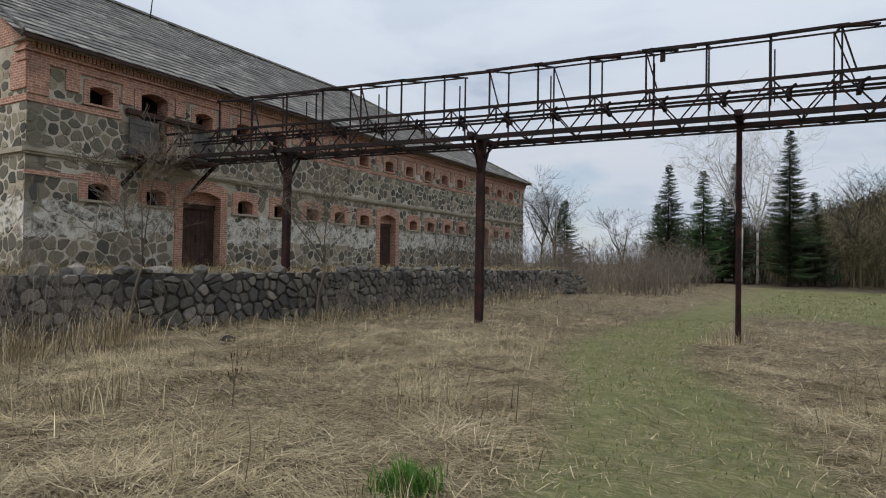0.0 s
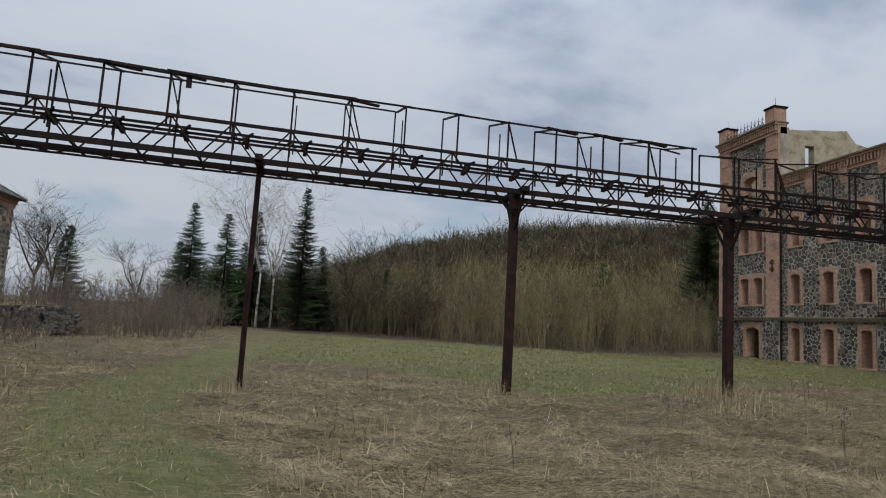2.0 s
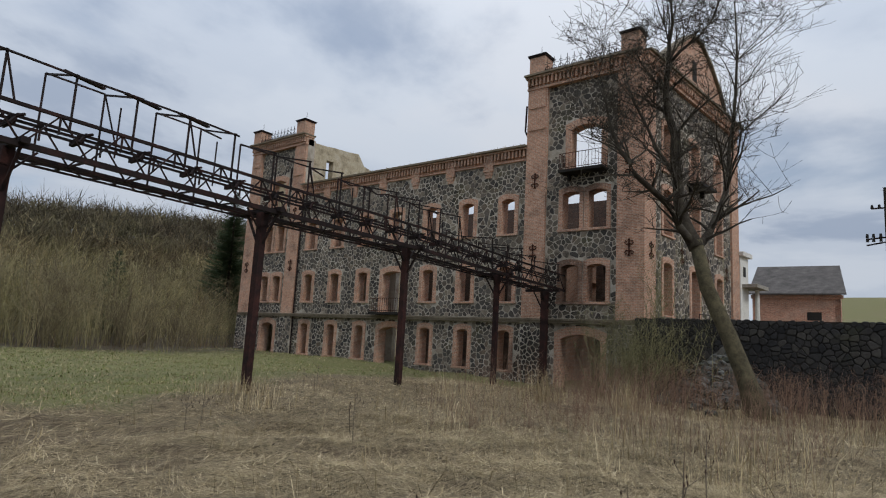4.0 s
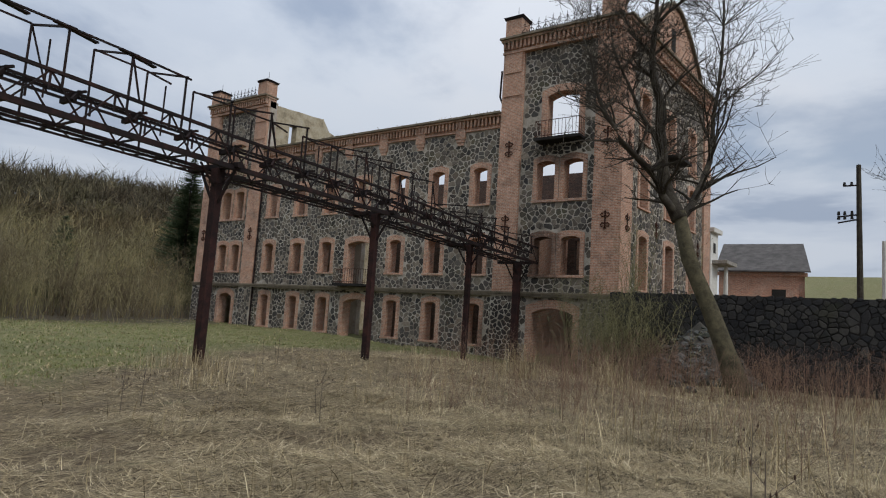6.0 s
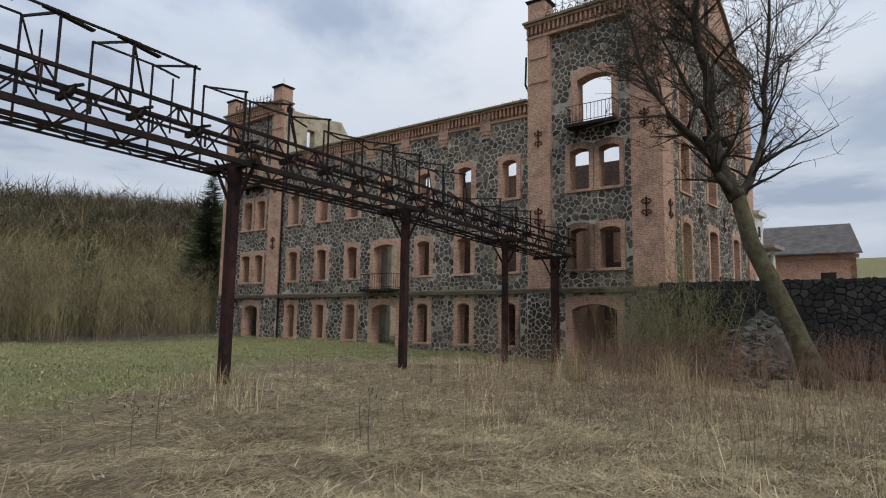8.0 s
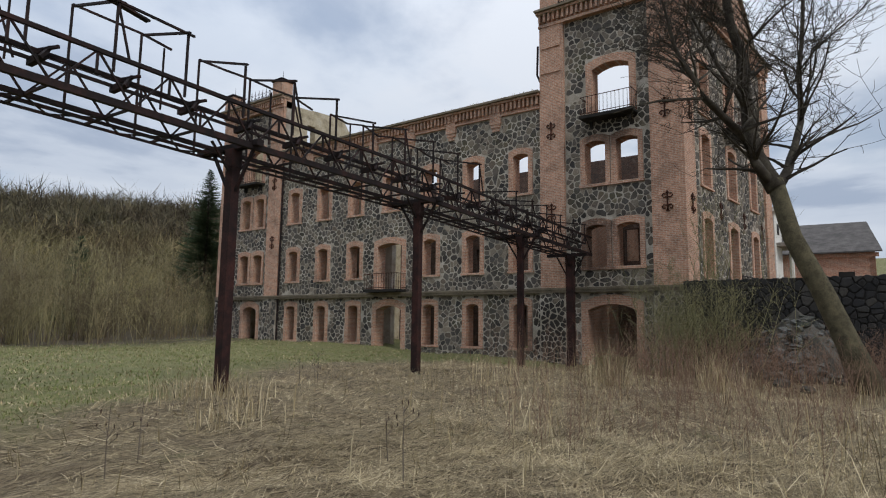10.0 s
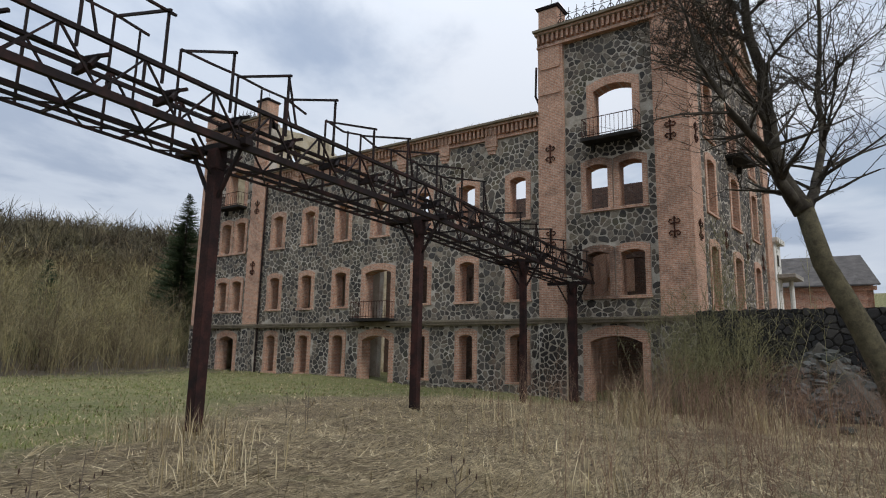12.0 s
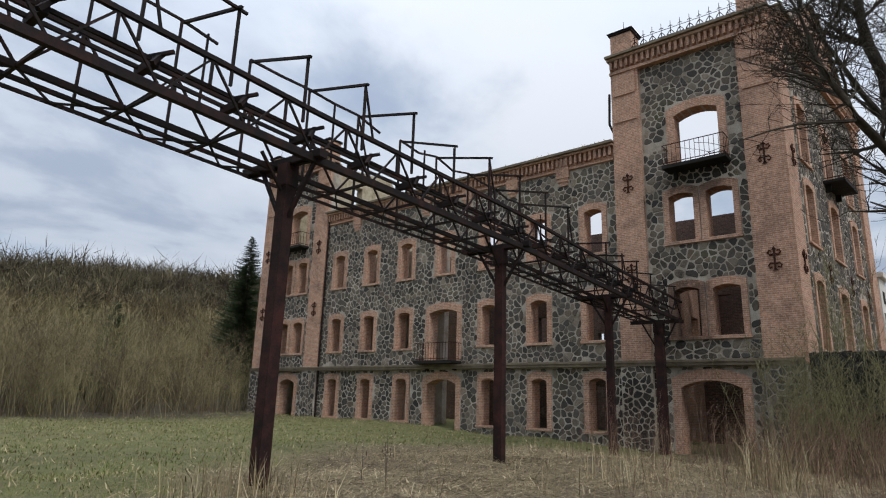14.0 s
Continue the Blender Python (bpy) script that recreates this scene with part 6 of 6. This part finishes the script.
# ---- beyond the mill ----
ob = thing("brick_outbuilding", pose(62, 11.9, on_ground(62, 9), 0, 0, -85), "red brick outbuilding with a grey corrugated roof", "building")
gz = 5.4 - on_ground(62, 9)
part("wall", Geo().box(0, 6.2, 0, 0.4, -1.0, gz + 2.0), M_BBRICK, ob)
part("wall", Geo().box(0, 6.2, 13.6, 14, -1.0, gz + 2.0), M_BBRICK, ob)
part("gable", Geo().prism([(0, 0), (14, 0), (14, gz + 2.0), (7, gz + 5.0), (0, gz + 2.0)], 0, 0.4), M_BBRICK, ob).matrix_local = pose(6.2, 0, 0, 0, 0, 90)
part("roof", Geo().add([(-0.3, -0.5, gz + 1.9), (6.6, -0.5, gz + 1.9), (6.2, 7, gz + 5.1), (-0.3, 7, gz + 5.1), (-0.3, -0.5, gz + 1.8), (6.6, -0.5, gz + 1.8)], [(0, 1, 2, 3), (4, 5, 1, 0)]), M_OLDROOF, ob, "weathered corrugated sheet roof")
part("cornice", Geo().box(-0.1, 6.4, -0.15, 0, gz + 1.5, gz + 1.8), M_BBRICK, ob)
part("window", Geo().box(3.9, 4.9, -0.02, 0.1, gz - 0.2, gz + 0.45), M_DARK, ob)
ob = thing("white_porch", M_END @ pose(14.95, -0.2, 3.2), "narrow white plastered annex with a dark canopy", "building")
part("wall", Geo().box(0, 1.7, 0, 5, 0.0, 5.8, 0.02), M_WHITE, ob)
part("cornice", Geo().box(-0.1, 1.9, -0.25, 5, 5.8, 6.1, 0.02), M_WHITE, ob)
part("canopy", Geo().box(0.3, 2.9, -1.0, 1.5, 3.6, 3.85, 0.02), M_SLATE, ob)
part("column", Geo().tube([(2.3, -0.4, 0.1), (2.3, -0.4, 3.6)], [0.17, 0.14], 10), M_WHITE, ob)
part("window", Geo().box(0.6, 1.1, -0.02, 0.05, 4.4, 5.1), M_DARK, ob)


def utility_pole(x, y, h, label):
    z = on_ground(x, y)
    ob = thing("utility_pole", pose(x, y, z), label, "pole")
    part("pole", Geo().tube([(0, 0, 0), (0, 0, h)], [0.17, 0.12], 8), M_BARK if h > 6 else M_WHITE, ob)
    if h > 6:
        for k, z1 in enumerate((h * 0.86, h * 0.66, h * 0.63)):
            arm = part("crossarm", Geo().beam((0, -0.1, z1), (0, 0.75 + 0.3 * (k > 0), z1 - 0.1 * k), 0.08), M_STEEL, ob)
            for q in (0.35, 0.7, 1.0):
                if q < 0.8 + 0.3 * (k > 0):
                    part("insulator", Geo().tube([(0, q, z1), (0, q, z1 + 0.22)], [0.09, 0.06], 6), M_DARK, arm)
    return ob


utility_pole(48.8, 2.0, 8.6, "dark wooden utility pole with insulators on side arms")
utility_pole(51, 0.8, 4.3, "pale short concrete pole")

WEEDS = [(10.2, 2.3, 0.75), (9.4, 3.7, 0.6), (8.9, 4.2, 0.5), (11.2, 2.2, 0.9), (13.4, 2.6, 0.9), (13.5, 8.6, 0.8), (18.7, 15.6, 0.8), (18.4, 15.9, 0.65), (18.1, 15.0, 0.7), (14.4, 9.6, 0.6), (-1.07, 3.08, 0.6), (-3.64, 1.92, 0.8), (-1.3, 3.3, 0.5), (7.5, 7.5, 0.55), (11.8, 11.2, 0.8), (12.3, 11.5, 0.7)]
# loose pieces in the grass
ICO = [(0, 1, 1.618), (0, -1, 1.618), (0, 1, -1.618), (0, -1, -1.618), (1, 1.618, 0), (-1, 1.618, 0), (1, -1.618, 0), (-1, -1.618, 0), (1.618, 0, 1), (-1.618, 0, 1), (1.618, 0, -1), (-1.618, 0, -1)]
ICO_F = [q for q in itertools.combinations(range(12), 3) if all(abs((Vector(ICO[a]) - Vector(ICO[b])).length - 2) < 0.01 for a, b in itertools.combinations(q, 2))]


def lump(g, x, y, z, size, r):
    """One broken stone: an uneven, flattened block with sharp facets."""
    sx, sy, sz = size * r.uniform(0.7, 1.3), size * r.uniform(0.6, 1.1), size * r.uniform(0.4, 0.8)
    turn = Matrix.Rotation(r.uniform(0, 6.28), 3, "Z") @ Matrix.Rotation(r.uniform(-0.5, 0.5), 3, "X")
    vs = [turn @ Vector((a * sx, b * sy, c * sz)) * (0.55 * r.uniform(0.7, 1.2)) for a, b, c in ICO]
    fs = []
    for a, b, c in ICO_F:
        n = (Vector(ICO[b]) - Vector(ICO[a])).cross(Vector(ICO[c]) - Vector(ICO[a]))
        fs.append((a, b, c) if n.dot(Vector(ICO[a])) > 0 else (a, c, b))
    g.add([(x + v.x, y + v.y, z + v.z) for v in vs], fs)


for i, (x, y, sc) in enumerate([(-5.24, 6.34, 0.17), (30.6, 7.6, 0.3), (29.6, 6.8, 0.24), (31.5, 9.2, 0.3)]):
    r = random.Random(i)
    bm = bmesh.new()
    bmesh.ops.create_icosphere(bm, subdivisions=2, radius=sc)
    for v in bm.verts:
        v.co *= r.uniform(0.78, 1.1)
        v.co.z *= 0.6
    me = bpy.data.meshes.new("rock")
    bm.to_mesh(me)
    bm.free()
    me.materials.append(M_RUB if i else M_DARK)
    ob = new("rock", me)
    ob.matrix_world = pose(x, y, on_ground(x, y) + sc * 0.25)
    tagged(ob, "pale weathered boulder lying in brush" if i else "dark burnt lump lying in dry grass", "rock")

# pale rubble fallen from the terrace wall
rub = Geo()
rr = random.Random(17)
for k in range(420):
    t = abs(rr.gauss(0, 0.42))
    y = 7.6 + rr.uniform(-2.6, 2.6) * (1 - 0.25 * t)
    hgt = max(0.0, 2.6 - 0.85 * abs(y - 7.6) ** 1.2)
    x = 34.7 - rr.uniform(0.0, 1.0) * 1.9
    top = hgt * (1 - (34.7 - x) / 2.0)
    z = on_ground(x, y) + max(0, top) * rr.uniform(0.85, 1.0)
    s_ = rr.uniform(0.07, 0.24)
    lump(rub, x, y, z, s_ * 1.1, rr)
core = solid("rubble_heap", rub, M_RUB, ORIGIN, "heap of pale fallen stones at the terrace wall", "rubble", "stuff")
solid("rubble_earth", Geo().add([(34.75, 4.8, -0.6), (32.7, 5.6, -0.6), (32.6, 9.4, -0.6), (34.75, 10.2, -0.6), (34.75, 7.6, 2.35), (34.75, 6.2, 1.1), (34.75, 9.0, 1.1)], [(0, 1, 5), (1, 4, 5), (1, 2, 4), (2, 6, 4), (2, 3, 6)]), M_EARTHJ, ORIGIN, "dark earth under the fallen stones", "ground", "structure")
rub = Geo()
for k in range(130):
    x, y = -7.6 + rr.uniform(-0.6, 1.0), 30 + rr.gauss(0, 1.0)
    s_ = rr.uniform(0.08, 0.26)
    z = on_ground(x, y) + rr.uniform(0, 1.0) * max(0, 1 - abs(y - 30) / 2.2)
    lump(rub, x, y, z, s_, rr)
solid("rubble_heap", rub, M_RUB, ORIGIN, "pale tumbled stones of the yard wall", "rubble", "stuff")



def dry_weed(x, y, h, seed):
    """A dead weed: a stiff stem with side stalks and dark seed heads."""
    r = random.Random(seed)
    ob = thing("dry_weed", pose(x, y, on_ground(x, y), 0, 0, r.uniform(0, 360)), "dead brown weed stem with dark seed heads", "plant", group="dead weeds")
    tilt = r.uniform(-0.12, 0.12)
    part("stem", Geo().tube([(0, 0, -0.03), (tilt * 0.4, 0.01, h * 0.5), (tilt, 0, h)], [0.008, 0.006, 0.003], 5), M_TWIG, ob)
    for k in range(5):
        z = h * r.uniform(0.45, 0.95)
        a, ln = r.uniform(0, 6.28), h * r.uniform(0.1, 0.22)
        e = (tilt * z / h + math.cos(a) * ln, math.sin(a) * ln, z + ln * 0.8)
        st_ = part("stalk", Geo().tube([(tilt * z / h, 0, z), e], [0.004, 0.0025], 4), M_TWIG, ob)
        part("seed_head", Geo().tube([e, (e[0], e[1], e[2] + 0.02), (e[0], e[1], e[2] + 0.045)], [0.003, 0.008, 0.002], 5), M_DOOR, st_, "dark dry seed head")
    return ob


for i, (x, y, h) in enumerate(WEEDS):
    dry_weed(x, y, h, 300 + i)

# ---- stones of the walls ----
rng = random.Random(23)
for ob, ya, yb, top in WALLS:
    du = U(ya)
    zs = shift(zones, du)
    zs.append((0, ya - yb, 3.26, 3.54))
    st = rubble(0, ya - yb, BOT + 0.4, top - (0.05 if top < 15 else 0.28), 0.30, zs, rng, gap=0.013)
    lay_stones(ob, st, rng, M_STONE_P, M_STONE_J, near=lambda s: s[1] + 0.0 * s[0])
st = rubble(0, 14.9, 3.0, 17.7, 0.35, ez, rng, gap=0.013)
lay_stones(end, st, rng, M_STONE_P, M_STONE_J, near=lambda s: s[0] + 0.3 * s[1])
st = rubble(0, BL, 1.0, 7.75, 0.37, bzones, rng, gap=0.014)
lay_stones(barn, st, rng, M_BSTONE_P, M_BSTONE_J, near=lambda s: s[0])
st = rubble(7.0, BW, 1.0, 8.0, 0.4, [(7, BW, 4.9, 5.12), (7, BW, 6.52, 6.72), (BW - 0.9, BW, 6.9, 8.0)], rng, gap=0.02)
lay_stones(bgable, st, rng, M_BSTONE_P, M_BSTONE_J, near=lambda s: -s[0])
solid("trim_barn_brick_band", Geo().box(0, BW + 0.05, -0.05, 0, 6.52, 6.72).box(BW - 0.9, BW + 0.02, -0.06, 0, 6.9, 8.0), M_BBRICK, M_BARN @ pose(0, BW, 0, 0, 0, -90), "brick band and corner of the barn gable", "trim", "structure")
solid("trim_barn_ledge", Geo().box(0, BW + 0.1, -0.14, 0, 4.95, 5.11, 0.01), M_BLEDGE, M_BARN @ pose(0, BW, 0, 0, 0, -90), "pale ledge across the barn gable", "trim", "structure")
for plinth in PLINTHS:
    st = rubble(0, 1.4, BOT + 0.3, 3.3, 0.29, [], rng, gap=0.012)
    lay_stones(plinth, st, rng, M_STONE_P, M_STONE_J, near=lambda s: s[1], limit=0)
st = rubble(0, YL, -0.3, 1.46, 0.29, [], rng, gap=0.018)
lay_stones(yard, st, rng, M_DRY_P, M_DRY_J, near=lambda s: abs(s[0] - 14), proud=0.07, limit=225)
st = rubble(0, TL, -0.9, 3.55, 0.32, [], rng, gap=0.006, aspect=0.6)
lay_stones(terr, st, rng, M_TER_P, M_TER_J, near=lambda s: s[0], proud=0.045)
for k in range(70):
    u, r_ = rng.uniform(5.0, 30.0), rng.uniform(0.12, 0.26)
    g = Geo()
    lump(g, 0, 0, 0, r_, rng)
    ob = part("stone", g, M_DRY_P, yard)
    ob.location = (u, rng.uniform(0.08, 0.4), 1.44 + r_ * 0.3)
